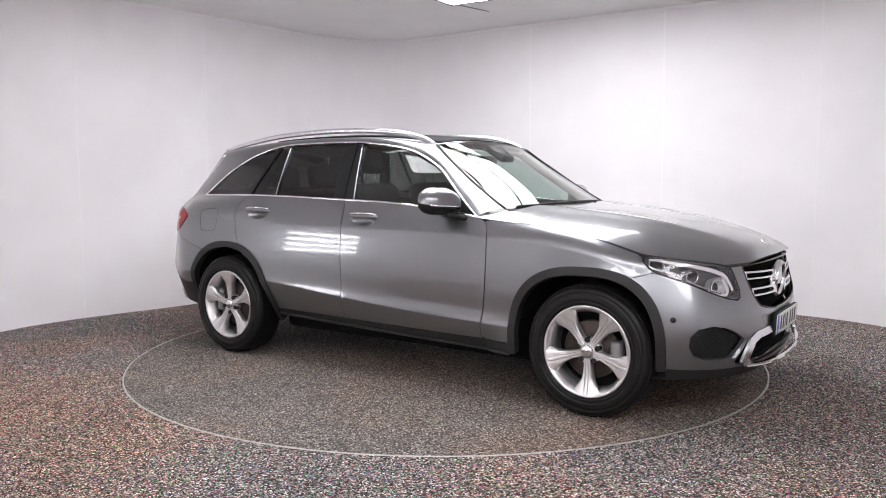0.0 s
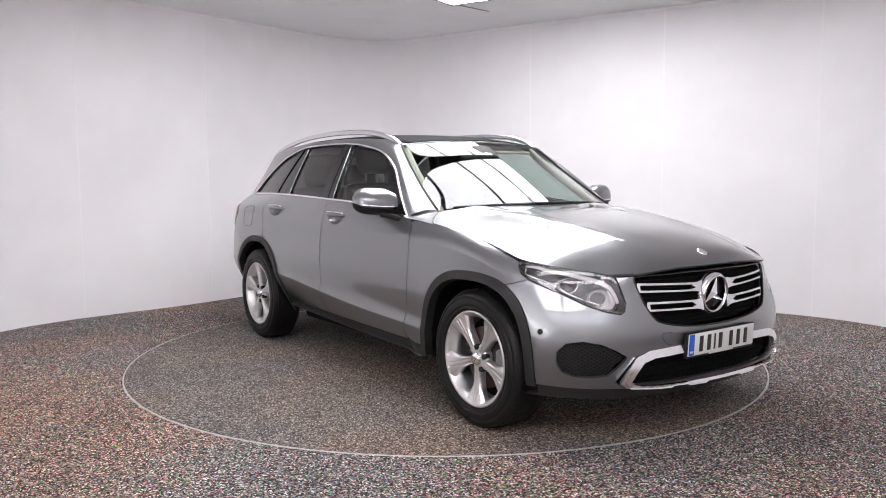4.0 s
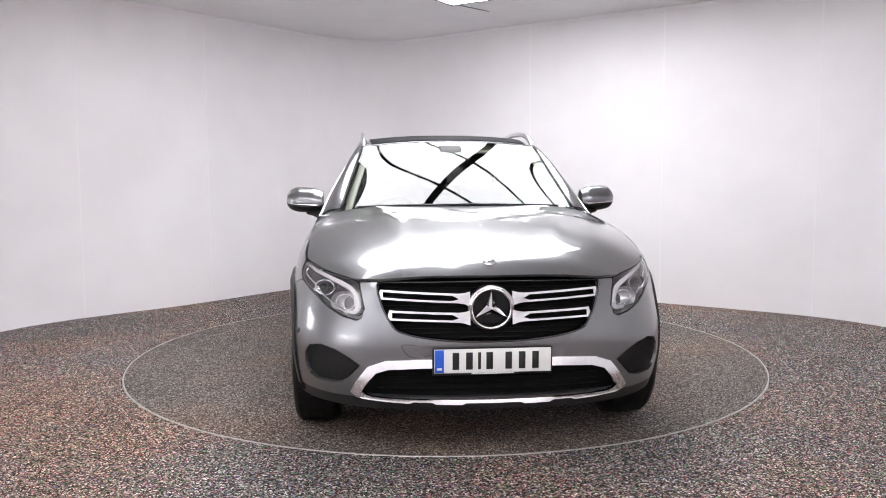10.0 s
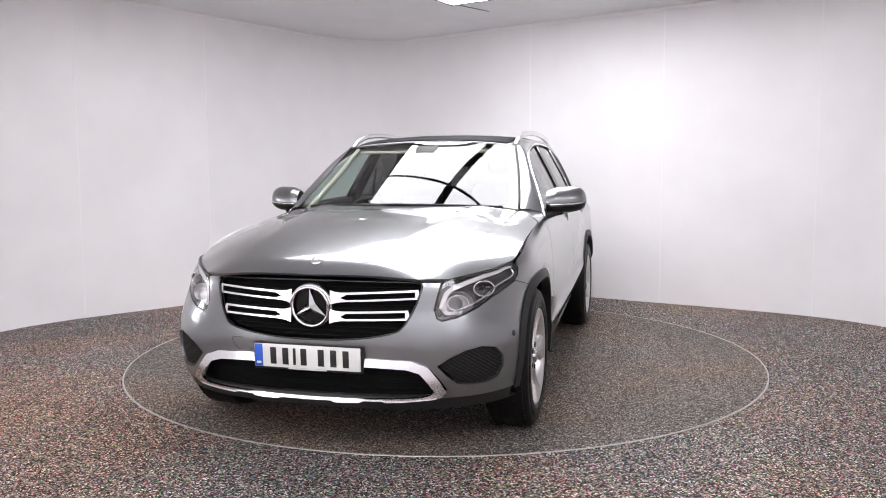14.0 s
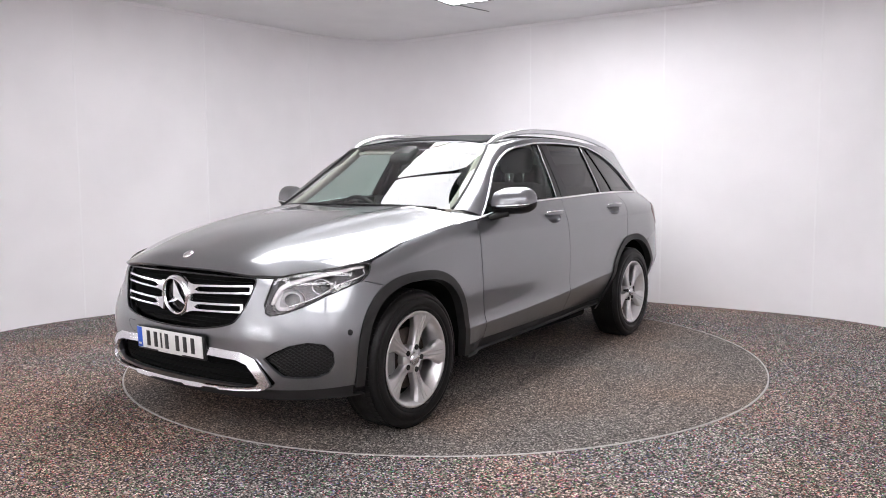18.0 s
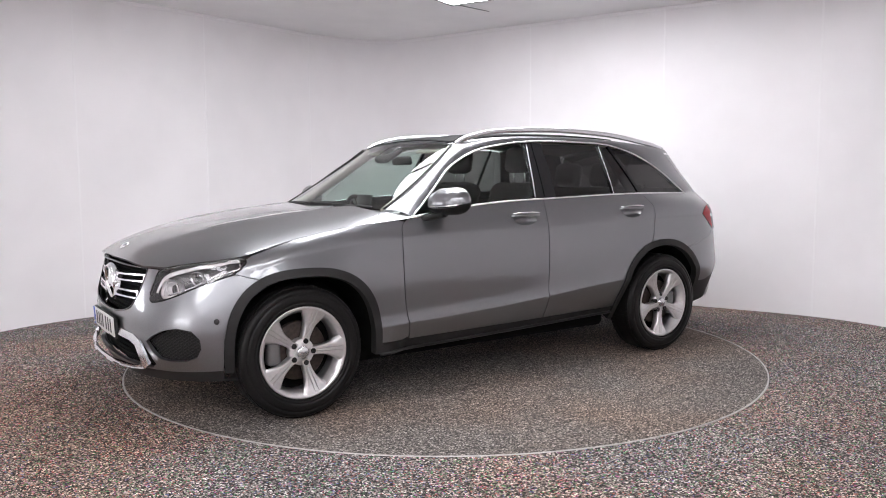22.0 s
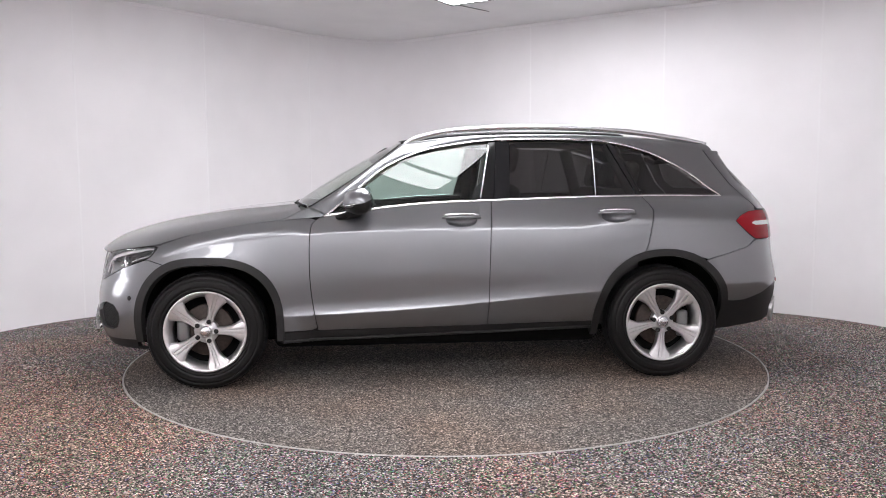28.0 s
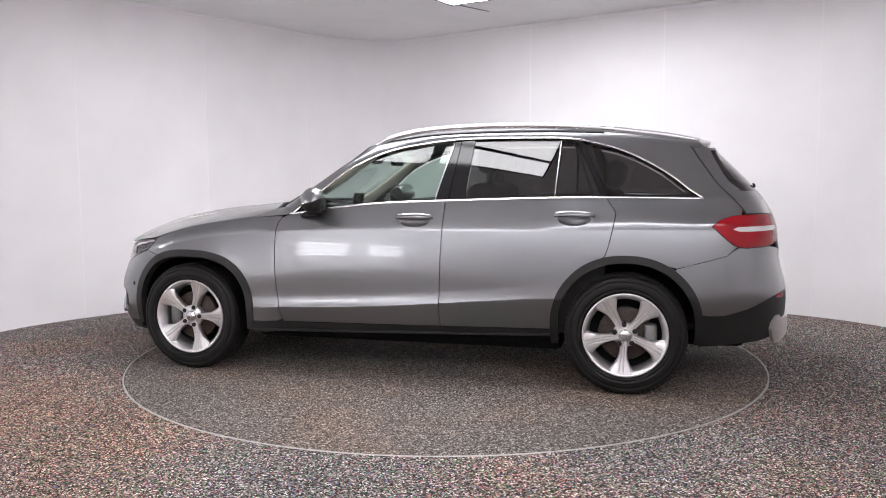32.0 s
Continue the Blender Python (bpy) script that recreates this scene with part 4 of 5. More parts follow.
half = [(ux(1.862), 0.314)] + [(p[0] + 0.002, p[1]) for p in fa if 0.33 < p[1]] + [(ux(1.665), 0.7645), (ux(1.788), 0.7965)]
half += [(u, z - 0.005) for u, z in hl_low[::-1][2:]] + [(u + 0.006, z) for u, z in fy([(0.566, 0.70), (0.580, 0.775), (0.588, 0.818)])] + fy([(0.50, 0.822), (0.25, 0.829), (0.0, 0.832)])
right = lambda pts: [(2 * UN - u, z) for u, z in reversed(pts)]
outline = half + right(half)[1:] + [(2 * UN - u, z) for u, z in LOWEDGE[1:]] + [(2 * UN - u, z) for u, z in fy([(0.4, 0.30)])] + fy([(0.0, 0.292), (0.4, 0.30)]) + LOWEDGE[1:][::-1]
grille_hole = GRILLE + right(GRILLE)[1:-1]
intake_hole = INTAKE + right(INTAKE)[1:-1]
bumper = panel("front_bumper", outline, body, PAINT, car, 1, 0.03, 0.02, off=0.0015, holes=[[(u, min(z, 0.8285)) for u, z in grille_hole], [(u, max(z, 0.314)) for u, z in intake_hole], FOG, right(FOG)])
# dark lower lip
lip = [(ux(1.862), 0.309)] + fy([(0.88, 0.309), (0.80, 0.305), (0.70, 0.302), (0.64, 0.302), (0.60, 0.297), (0.45, 0.292), (0.2, 0.286), (0.0, 0.284)])
lip_low = [(ux(1.862), 0.258)] + fy([(0.88, 0.250), (0.75, 0.247), (0.6, 0.243), (0.3, 0.243), (0.0, 0.242)])
panel("lower_lip", lip + right(lip)[1:] + right(lip_low)[::-1] + lip_low[::-1][1:], body, PLASTIC, car, 1, 0.04, 0.03, off=-0.004)
# bright skid trim round the lower intake
inner = fy([(0.0, 0.448), (0.30, 0.448), (0.455, 0.442), (0.515, 0.425), (0.555, 0.38), (0.578, 0.345), (0.562, 0.331), (0.53, 0.322), (0.45, 0.317), (0.175, 0.310), (0.0, 0.308)])
panel("skid_trim", intake_hole, lambda a, b: body(a, b) + np.stack([0.22 * (0.485 - b) + 0.4 * np.clip(0.312 - b, 0, 1), 0 * b, 0 * b], -1), SATIN, bumper, 1, 0.02, 0.018, holes=[inner + right(inner)[1:-1]], off=0.008, label="satin silver skid trim")


def recessed(a, b, depth):
    return body(a, b) - np.array((depth, 0, 0))


panel("intake_mesh", intake_hole, lambda a, b: recessed(a, b, 0.05), DARK, bumper, 1, 0.05, 0.0, label="black intake mesh")
for k in range(5):
    z = 0.315 + 0.028 * k
    P = [body(u, z) - np.array((0.04, 0, 0)) for u in np.linspace(uy(0.52 - 0.01 * k, z), 2 * UN - uy(0.52 - 0.01 * k, z), 30)]
    sweep("intake_slat", P, (1, 0, 0), 0.003, 0.012, DARK, bumper)
for s in (1, -1):
    f = FOG
    vent = panel("fog_vent", f, lambda a, b: recessed(a, b, 0.03), BLACK, bumper, s, 0.04, 0.0, label="black corner vent with lattice")
    c = np.mean(np.array(f), 0)
    poly_f = np.array(f)
    for slope in (1, -1):
        for k in range(-14, 15):
            pts = []
            for t in np.linspace(-0.3, 0.3, 60):
                q = np.array((c[0] + t * 0.9, c[1] + k * 0.017 + slope * t * 0.55))
                if inside(q[None], poly_f * 1.0)[0]:
                    pts.append(recessed(q[0], q[1], 0.022))
            if len(pts) > 2:
                sweep("lattice_bar", pts[::max(1, len(pts) // 8)], (1, 0, 0), 0.003, 0.005, PLASTIC, vent, side=s, ring=4)
    sensor_p, sensor_n = skin_line([(ux(1.885), 0.568)], 0.001)
    ob = lathe("parking_sensor", [(0.0, 0.004), (0.010, 0.004), (0.0125, 0.001), (0.0145, 0.0), (0.0145, -0.004)][::-1], 20, PLASTIC, bumper)
    q = sensor_p[0] * np.array((1, s, 1))
    d = Vector(sensor_n[0] * np.array((1, s, 1)))
    ob.matrix_basis = Matrix.Translation(q) @ d.to_track_quat("Y", "Z").to_matrix().to_4x4()
P, N = skin_line(fy([(0.335, 0.552), (0.40, 0.548), (0.36, 0.497), (0.275, 0.505)]), 0.0005)
sweep("tow_cover_gap", np.concatenate([smooth_line(P, 5)]), N[0], 0.003, 0.003, BLACK, bumper, side=-1)

# grille
grille = panel("grille", grille_hole, lambda a, b: recessed(a, b, 0.045), DARK, car, 1, 0.05, 0.0, label="black grille with two double silver louvres and a ring emblem")
for row in range(13):
    z = 0.575 + row * 0.020
    yy = float(np.interp(z, [0.56, 0.605, 0.63, 0.70, 0.79, 0.83], [0.02, 0.40, 0.437, 0.478, 0.507, 0.50])) - 0.012
    if yy > 0.05:
        P = [body(u, z) - np.array((0.036 + 0.006 * (i % 2), 0, 0)) for i, u in enumerate(np.linspace(uy(yy, z), 2 * UN - uy(yy, z), 61))]
        sweep("mesh_bar", P, (0, 0, 1), 0.010, 0.005, DARK, grille, ring=4)
P, N = skin_line(smooth_loop(grille_hole, (0, 10), 3), -0.004)
sweep("grille_surround", P, N, 0.010, 0.016, GLOSSBLACK, grille, closed=True)
for s in (1, -1):
    for z0, z1, yo in ((0.770, 0.752, 0.494), (0.680, 0.668, 0.455)):
        # a louvre: solid beside the emblem, then two blades with a slot between
        mid = lambda y: z1 + (z0 - z1) * (y - 0.10) / (yo - 0.10)
        reach = lambda y: 0.0215 + 0.014 * max(0, 1 - (y - 0.09) / 0.06) ** 2
        ys = list(np.linspace(0.095, yo, 16))
        outer = [(y, mid(y) + reach(y)) for y in ys] + [(yo + 0.006, mid(yo))] + [(y, mid(y) - reach(y)) for y in ys[::-1]]
        hs = list(np.linspace(0.175, yo - 0.012, 12))
        slot = [(0.145, mid(0.145) - 0.003)] + [(y, mid(y) + 0.0115) for y in hs] + [(y, mid(y) - 0.0125) for y in hs[::-1]]
        panel("louvre", fy(outer), body, SATIN, grille, s, 0.015, 0.028, holes=[fy(slot)], off=-0.004, label="satin silver louvre")
STAR = body(UN, 0.705)
emblem = lathe("emblem_ring", [(0.089, 0.0), (0.091, 0.013), (0.097, 0.016), (0.103, 0.011), (0.105, -0.03)][::-1], 56, CHROME, grille, "chrome ring emblem")
EM = Matrix.Translation((STAR[0] - 0.008, 0, 0.708)) @ Matrix.Scale(0.94, 4) @ Matrix.Rotation(radians(-90), 4, "Z") @ Matrix.Rotation(radians(-6), 4, "X")
emblem.matrix_basis = EM
lathe("emblem_collar", [(0.103, 0.004), (0.107, 0.003), (0.112, -0.004), (0.114, -0.03)][::-1], 48, SATIN, grille).matrix_basis = EM
lathe("emblem_back", [(0.0, -0.012), (0.090, -0.012)][::-1], 40, GLOSSBLACK, grille).matrix_basis = EM
V, F = [(0, 0.018, 0)], []
for k in range(3):
    a = radians(90 + 120 * k)
    b = radians(90 + 120 * k + 60)
    c = radians(90 + 120 * k - 60)
    i = len(V)
    V += [(0.091 * math.cos(a), 0.004, 0.091 * math.sin(a)), (0.025 * math.cos(b), -0.006, 0.025 * math.sin(b)), (0.025 * math.cos(c), -0.006, 0.025 * math.sin(c))]
    F += [[0, i, i + 1], [0, i + 2, i]]
ob = mesh_part("emblem_spokes", V, F, CHROME, grille, smooth=False)
ob.matrix_basis = EM
bm = bmesh.new()
bm.from_mesh(ob.data)
bmesh.ops.recalc_face_normals(bm, faces=bm.faces)
bm.to_mesh(ob.data)
bm.free()
bad = lathe("bonnet_badge", [(0.0, 0.006), (0.018, 0.006), (0.027, 0.003), (0.028, -0.004)][::-1], 32, CHROME, bonnet, "small round chrome badge")
bad.matrix_basis = pose(2.125, 0, float(hood(np.array(2.125), np.array(0.0))[2]) + 0.001, 0, 0, 0) @ Matrix.Rotation(radians(32), 4, "Y") @ Matrix.Rotation(radians(90), 4, "X")

# number plate on its holder
plate = new("number_plate")
plate.parent = car
plate.matrix_basis = pose(2.247, 0, 0.482, 0, 3, 0)
part("holder", rbox(0.020, 0.536, 0.122, 0.006, (-0.006, 0, -0.003)), BLACK, plate)
part("plate_sheet", rbox(0.006, 0.520, 0.108, 0.002, (0.006, 0, 0.002)), PLATE, plate, "white plate")
part("plate_band", rbox(0.003, 0.040, 0.104, 0.001, (0.0085, -0.238, 0.002)), PLATEBLUE, plate, "blue band")
part("band_mark", rbox(0.002, 0.022, 0.010, 0.0005, (0.0105, -0.238, -0.032)), PLATE, plate)
for y in (-0.165, -0.105, -0.060, -0.015, 0.070, 0.130, 0.190):
    part("plate_bar", rbox(0.003, 0.030 if y != -0.060 else 0.014, 0.078, 0.001, (0.0085, y, 0.002)), INK, plate)
part("holder_mark", rbox(0.002, 0.19, 0.006, 0.0005, (0.0055, 0.0, -0.056)), PLATE, plate)
part("plate_stay", rbox(0.05, 0.30, 0.06, 0.01, (-0.03, 0, 0.0)), BLACK, plate)


# headlights: a clear lens over reflectors in a dark bowl
for s in (1, -1):
    head = panel("headlight", HEAD, lambda a, b: body(a, b) - np.stack([0.075 + 0 * a, 0.03 + 0 * a, 0 * a], -1), HOUSING, car, s, 0.03, 0.0, label="headlight with clear lens and bright reflectors")
    P, N = skin_line(smooth_loop(HEAD, (0,), 2), -0.002)
    sweep("lamp_seal", P, N, 0.009, 0.006, GLOSSBLACK, head, closed=True, side=s)
    V, F = [], []
    Q = np.array(smooth_loop(HEAD, (0,), 2))
    A = body(Q[:, 0], Q[:, 1])
    B = A - np.array((0.075, 0.03, 0))
    for a, b in zip(A, B):
        V += [a * np.array((1, s, 1)), b * np.array((1, s, 1))]
    n = len(A)
    F = [[2 * i, 2 * ((i + 1) % n), 2 * ((i + 1) % n) + 1, 2 * i + 1] for i in range(n)]
    mesh_part("lamp_bowl", V, F, HOUSING, head)
    panel("lamp_lens", HEAD, body, LENS, head, s, 0.04, 0.0).visible_shadow = False
    # bright brow along the top, and the thin guide that hooks back under it
    brow = [(ux(1.775), 0.860), (ux(1.83), 0.857)] + fy([(0.80, 0.846), (0.75, 0.832), (0.68, 0.808), (0.625, 0.780), (0.603, 0.742), (0.592, 0.700)])
    P = [body(u, z) - np.array((0.018, 0.006, 0)) for u, z in smooth_line(brow, 5)]
    sweep("light_guide", P, (1, 0.3, 0.3), 0.024, 0.010, WHITELENS, head, "bright brow of the daytime light", side=s, taper=lambda t: 0.45 + 0.55 * min(1, 1.6 * t) - 0.3 * max(0, t - 0.8) / 0.2)
    tail = [(ux(1.785), 0.850), (ux(1.80), 0.82)] + fy([(0.805, 0.785), (0.765, 0.742), (0.735, 0.722), (0.700, 0.706), (0.660, 0.690)])
    P = [body(u, z) - np.array((0.026, 0.01, 0)) for u, z in smooth_line(tail, 5)]
    sweep("light_guide", P, (1, 0.3, 0.3), 0.009, 0.009, REFLECTOR, head, side=s)
    # the inner lamp: a deep bright bowl with fins, behind a clear dome
    for y, z, r in ((0.655, 0.722, 0.062), (0.752, 0.778, 0.044)):
        c = body(uy(y, z), z) - np.array((0.060, 0.014, 0))
        turn = Matrix.Translation(c * np.array((1, s, 1))) @ Matrix.Rotation(radians(-90 + s * 22), 4, "Z") @ Matrix.Diagonal((1.15, 1, 0.85, 1))
        inner = y < 0.7
        bowl = lathe("reflector_bowl", [(r, 0.034), (r * 0.93, 0.028), (r * 0.88, 0.010), (r * 0.72, -0.014), (r * 0.4, -0.028), (0.0, -0.032)], 28, ALLOY if inner else HOUSING, head)
        bowl.matrix_basis = turn
        if inner:
            lathe("dome_rim", [(r * 0.62, 0.026), (r * 0.66, 0.030), (r * 0.70, 0.026)], 28, WHITELENS, head).matrix_basis = turn
        else:
            for d in (-0.42, 0.42):
                eye = lathe("projector", [(0.0, 0.030), (r * 0.17, 0.027), (r * 0.27, 0.018), (r * 0.30, 0.0)][::-1], 20, GLOSSBLACK, head)
                eye.matrix_basis = turn @ Matrix.Translation((d * r, 0, r * 0.15))
            lathe("projector_rim", [(r * 0.86, 0.030), (r * 0.92, 0.036), (r * 0.99, 0.034)], 28, REFLECTOR, head).matrix_basis = turn
    inner_p = fy([(0.612, 0.765), (0.606, 0.730), (0.608, 0.695), (0.630, 0.678), (0.680, 0.690)])
    P = [body(u, z) - np.array((0.036, 0.012, 0)) for u, z in smooth_line(inner_p, 5)]
    sweep("bright_reflector", P, (1, 0.3, 0), 0.030, 0.010, WHITELENS, head, side=s, taper=lambda t: 0.5 + 0.5 * math.sin(math.pi * min(1, t + 0.2)))

# door mirrors
for s in (1, -1):
    mirror = new("door_mirror")
    mirror.parent = car
    mirror.matrix_basis = pose(0.515, s * 0.950, 1.128) @ Matrix.Scale(1.08, 4)

    def shell(t, a):
        """From the inner end (0) to the rounded tip (1); a turns round the section."""
        w = -0.10 + 0.222 * t
        k = max(0.0, (1 - max(0, (t - 0.55) / 0.45) ** 2.6)) ** 0.5 * min(1, 0.62 + 1.6 * t) ** 0.5
        c, sn = math.cos(a), math.sin(a)
        front = 0.085 * k if c > 0 else 0.055 * k
        cx = math.copysign(abs(c) ** 0.92, c) * front - 0.05 * t
        cz = math.copysign(abs(sn) ** 0.92, sn) * (0.088 * k if sn > 0 else 0.062 * k) + 0.012 * t
        return cx, w, cz
    n, m = 22, 28
    for name, a0, a1, mat in (("cap", -0.22, math.pi * 0.92, PAINT), ("lower_shell", math.pi * 0.92, 2 * math.pi - 0.22, BLACK)):
        grid_part(name, lambda p, q: np.array(shell(p, a0 + (a1 - a0) * q)), n, m, mat, mirror, side=s)
    V = [np.array(shell(0.0, 2 * math.pi * k / 24)) * np.array((1, s, 1)) for k in range(24)]
    mesh_part("inner_end", V, [list(range(24))], BLACK, mirror)
    grid_part("mirror_glass", lambda p, q: (-0.046 - 0.05 * (0.10 + 0.75 * p), -0.07 + 0.125 * p, -0.036 + 0.085 * q), 2, 2, CHROME, mirror, side=s)
    P = [np.array(shell(t, -0.20)) * np.array((1.03, 1, 1)) for t in np.linspace(0.1, 0.93, 14)]
    sweep("indicator", P, (1, 0, 0), 0.007, 0.007, CHROME, mirror, "chrome-lined indicator strip", side=s)
    P = [np.array(shell(t, -0.36)) * np.array((1.02, 1, 1)) for t in np.linspace(0.1, 0.9, 14)]
    sweep("indicator_lens", P, (1, 0, 0), 0.010, 0.008, GLOSSBLACK, mirror, side=s)
    P = smooth_line([(0.10, -0.125, -0.085), (0.08, -0.105, -0.075), (0.03, -0.07, -0.06), (0.0, -0.03, -0.05)], 5)
    sweep("mirror_arm", P, (0, 0, 1), 0.085, 0.036, BLACK, mirror, side=s, taper=lambda t: 0.9 + 0.2 * t)

# door handles over a hollow in the door
for s in (1, -1):
    for door, (x0, z0) in zip(DOORS[s], HANDLES):
        def hollow(a, b):
            k = 1 - a
            P, N = skin_line([(x0 + 0.099 * k * math.cos(2 * math.pi * b), z0 - 0.010 + 0.041 * k * math.sin(2 * math.pi * b))], 0.0)
            return P[0] - N[0] * (0.004 + 0.050 * (1 - k ** 2.6))
        grid_part("handle_cup", hollow, 8, 32, PAINT, door, side=s)
        P, N = skin_line([(x0 + d, z0 + 0.006) for d in np.linspace(0.118, -0.118, 22)], 0.0)
        P = P + N * np.array([0.004 + 0.032 * math.sin(math.pi * i / 21) ** 0.45 for i in range(22)])[:, None]
        sweep("handle", P, N, 0.026, 0.016, PAINT, door, side=s, taper=lambda t: 0.55 + 0.45 * min(1, 5 * t, 5 * (1 - t)))
        P2 = P + N * 0.006 + np.array((0, 0, 0.012))
        sweep("handle_strip", P2, N, 0.010, 0.008, CHROME, door, "chrome handle strip", side=s, taper=lambda t: 0.5 + 0.5 * min(1, 5 * t, 5 * (1 - t)))


# ---- the car's rear ----
def fr(pts):
    """(y, z) on the tail's left half as (u, z)."""
    return [(uy(y, z, True), z) for y, z in pts]


LAMP_L = [(ux(-1.915), 1.003), (ux(-1.955), 1.033), (ux(-2.03), 1.058), (ux(-2.12), 1.064)] + fr([(0.72, 1.064), (0.60, 1.062), (0.50, 1.05), (0.50, 0.93), (0.60, 0.90), (0.72, 0.886)]) + [(ux(-2.12), 0.882), (ux(-2.06), 0.886), (ux(-2.0), 0.925)]
for s in (1, -1):
    lamp = panel("tail_light", LAMP_L, body, REDLENS, car, s, 0.03, 0.03, off=0.004, label="red tail light with a clear stripe")
    stripe = [(ux(-2.035), 0.985), (ux(-2.06), 0.998), (ux(-2.14), 1.000)] + fr([(0.70, 1.0), (0.55, 0.998), (0.55, 0.972), (0.70, 0.972)]) + [(ux(-2.14), 0.972), (ux(-2.07), 0.973)]
    panel("clear_stripe", stripe, body, WHITELENS, lamp, s, 0.03, 0.004, off=0.006)
    P, N = skin_line(smooth_loop(LAMP_L, (0,), 2), 0.0)
    sweep("lamp_seal", P, N, 0.006, 0.006, BLACK, lamp, closed=True, side=s)
    # lower rear corner
    ra = [p for p in arch(ARCH_R, 0.004) if p[0] < ux(-1.70)]
    join = [(ux(-1.722), 0.7575), (ux(-1.85), 0.7935), (ux(-2.0), 0.8355), (ux(-2.04), 0.8665), (ux(-2.07), 0.880), (ux(-2.12), 0.876)] + fr([(0.70, 0.880), (0.55, 0.86), (0.3, 0.80), (0.0, 0.79)])
    low = [(ux(-1.862), 0.490), (ux(-1.92), 0.483), (ux(-2.0), 0.487), (ux(-2.13), 0.525)] + fr([(0.80, 0.56), (0.72, 0.595), (0.6, 0.61), (0.3, 0.615), (0.0, 0.615)])
    ra_low = [p for p in ra if 0.49 < p[1] < 0.757]
    rear_bumper = panel("rear_bumper", join + low[::-1] + ra_low[::-1], body, PAINT, car, s, 0.04, 0.015)
    bottom = [(ux(-1.868), 0.276), (ux(-2.0), 0.287), (ux(-2.12), 0.300)] + fr([(0.70, 0.315), (0.62, 0.345), (0.5, 0.35), (0.0, 0.35)])
    panel("bumper_skirt", [(u, z - 0.004) for u, z in low] + bottom[::-1], body, PLASTIC, car, s, 0.04, 0.03, off=-0.003)
    skid = fr([(0.63, 0.300), (0.665, 0.345), (0.685, 0.39), (0.685, 0.43), (0.665, 0.465), (0.635, 0.47), (0.60, 0.44), (0.3, 0.44), (0.0, 0.44), (0.0, 0.34), (0.5, 0.325), (0.57, 0.303)])
    panel("rear_skid_trim", skid, lambda a, b: body(a, b) - np.stack([0.12 * (0.475 - b), 0 * b, 0 * b], -1), ALLOY, car, s, 0.04, 0.02, off=0.010, label="satin silver rear skid trim")
    refl = fr([(0.70, 0.585), (0.68, 0.60), (0.60, 0.60), (0.60, 0.578), (0.66, 0.575)])
    panel("reflector", refl, body, REDLENS, rear_bumper, s, 0.03, 0.004, off=0.004)
# tailgate with its window and spoiler
edge = [(ux(-2.14), 1.075), (ux(-2.135), 1.10), (ux(-2.115), 1.16), (ux(-2.005), 1.24), (ux(-1.866), 1.40), (ux(-1.82), 1.46)]
side_l = fr([(0.495, 0.86), (0.495, 0.93), (0.495, 1.055), (0.60, 1.068)])
half = side_l + edge
gate_poly = [(u - 0.006, z) for u, z in half] + [(2 * UT - u + 0.006, z) for u, z in reversed(half)] + [(2 * UT - uy(0.3, 0.81, True), 0.81), (UT, 0.80), (uy(0.3, 0.81, True), 0.81)]
glass_half = [(ux(-2.16), 1.20), (ux(-2.04), 1.26), (ux(-1.93), 1.40), (ux(-1.90), 1.445)]
gh = [(u - 0.09, z) for u, z in glass_half]
glass_loop = gh + [(2 * UT - u, z) for u, z in reversed(gh)]
tailgate = panel("tailgate", gate_poly, body, PAINT, car, 1, 0.045, 0.015, holes=[glass_loop])
panel("rear_window", glass_loop, body, TINT, tailgate, 1, 0.06, 0.0, off=-0.004).visible_shadow = False


def spoiler(a, b):
    """The roof's lip over the rear window; a back from the roof, b across."""
    q = 2 * b - 1
    x = -1.80 - 0.145 * a * (1 - 0.35 * abs(q) ** 3)
    r = roof(-1.80, q)
    return np.array((x, r[1] * (1 - 0.03 * a), r[2] - 0.035 * a - 0.01 * abs(q)))


grid_part("spoiler", spoiler, 8, 24, PAINT, tailgate, thick=0.05).data.flip_normals()
grid_part("spoiler_base", lambda a, b: spoiler(0.80, b) * (1 - a) + np.array((-1.885, spoiler(0.80, b)[1] * 1.02, 1.385)) * a, 4, 24, PAINT, tailgate)
for s in (1, -1):
    grid_part("spoiler_end", lambda a, b: np.array(spoiler(a, 1.0)) + np.array((0.02 * a, 0.010, -0.095)) * b, 8, 6, PAINT, tailgate, side=s, thick=0.006)
wiper = smooth_line([(-2.20, 0.0, 1.19), (-2.225, 0.02, 1.21), (-2.215, 0.2, 1.225), (-2.19, 0.36, 1.235)], 5)
sweep("rear_wiper", wiper, (-1, 0, 0.5), 0.02, 0.014, BLACK, tailgate, "black rear wiper")
part("wiper_pivot", rbox(0.05, 0.05, 0.04, 0.012, (-2.205, 0.0, 1.195)), BLACK, tailgate)
part("washer_nozzle", rbox(0.025, 0.03, 0.012, 0.005, (0.93, 0.30, 1.122), (0, 0, -10)), BLACK, bonnet, "black washer nozzle")
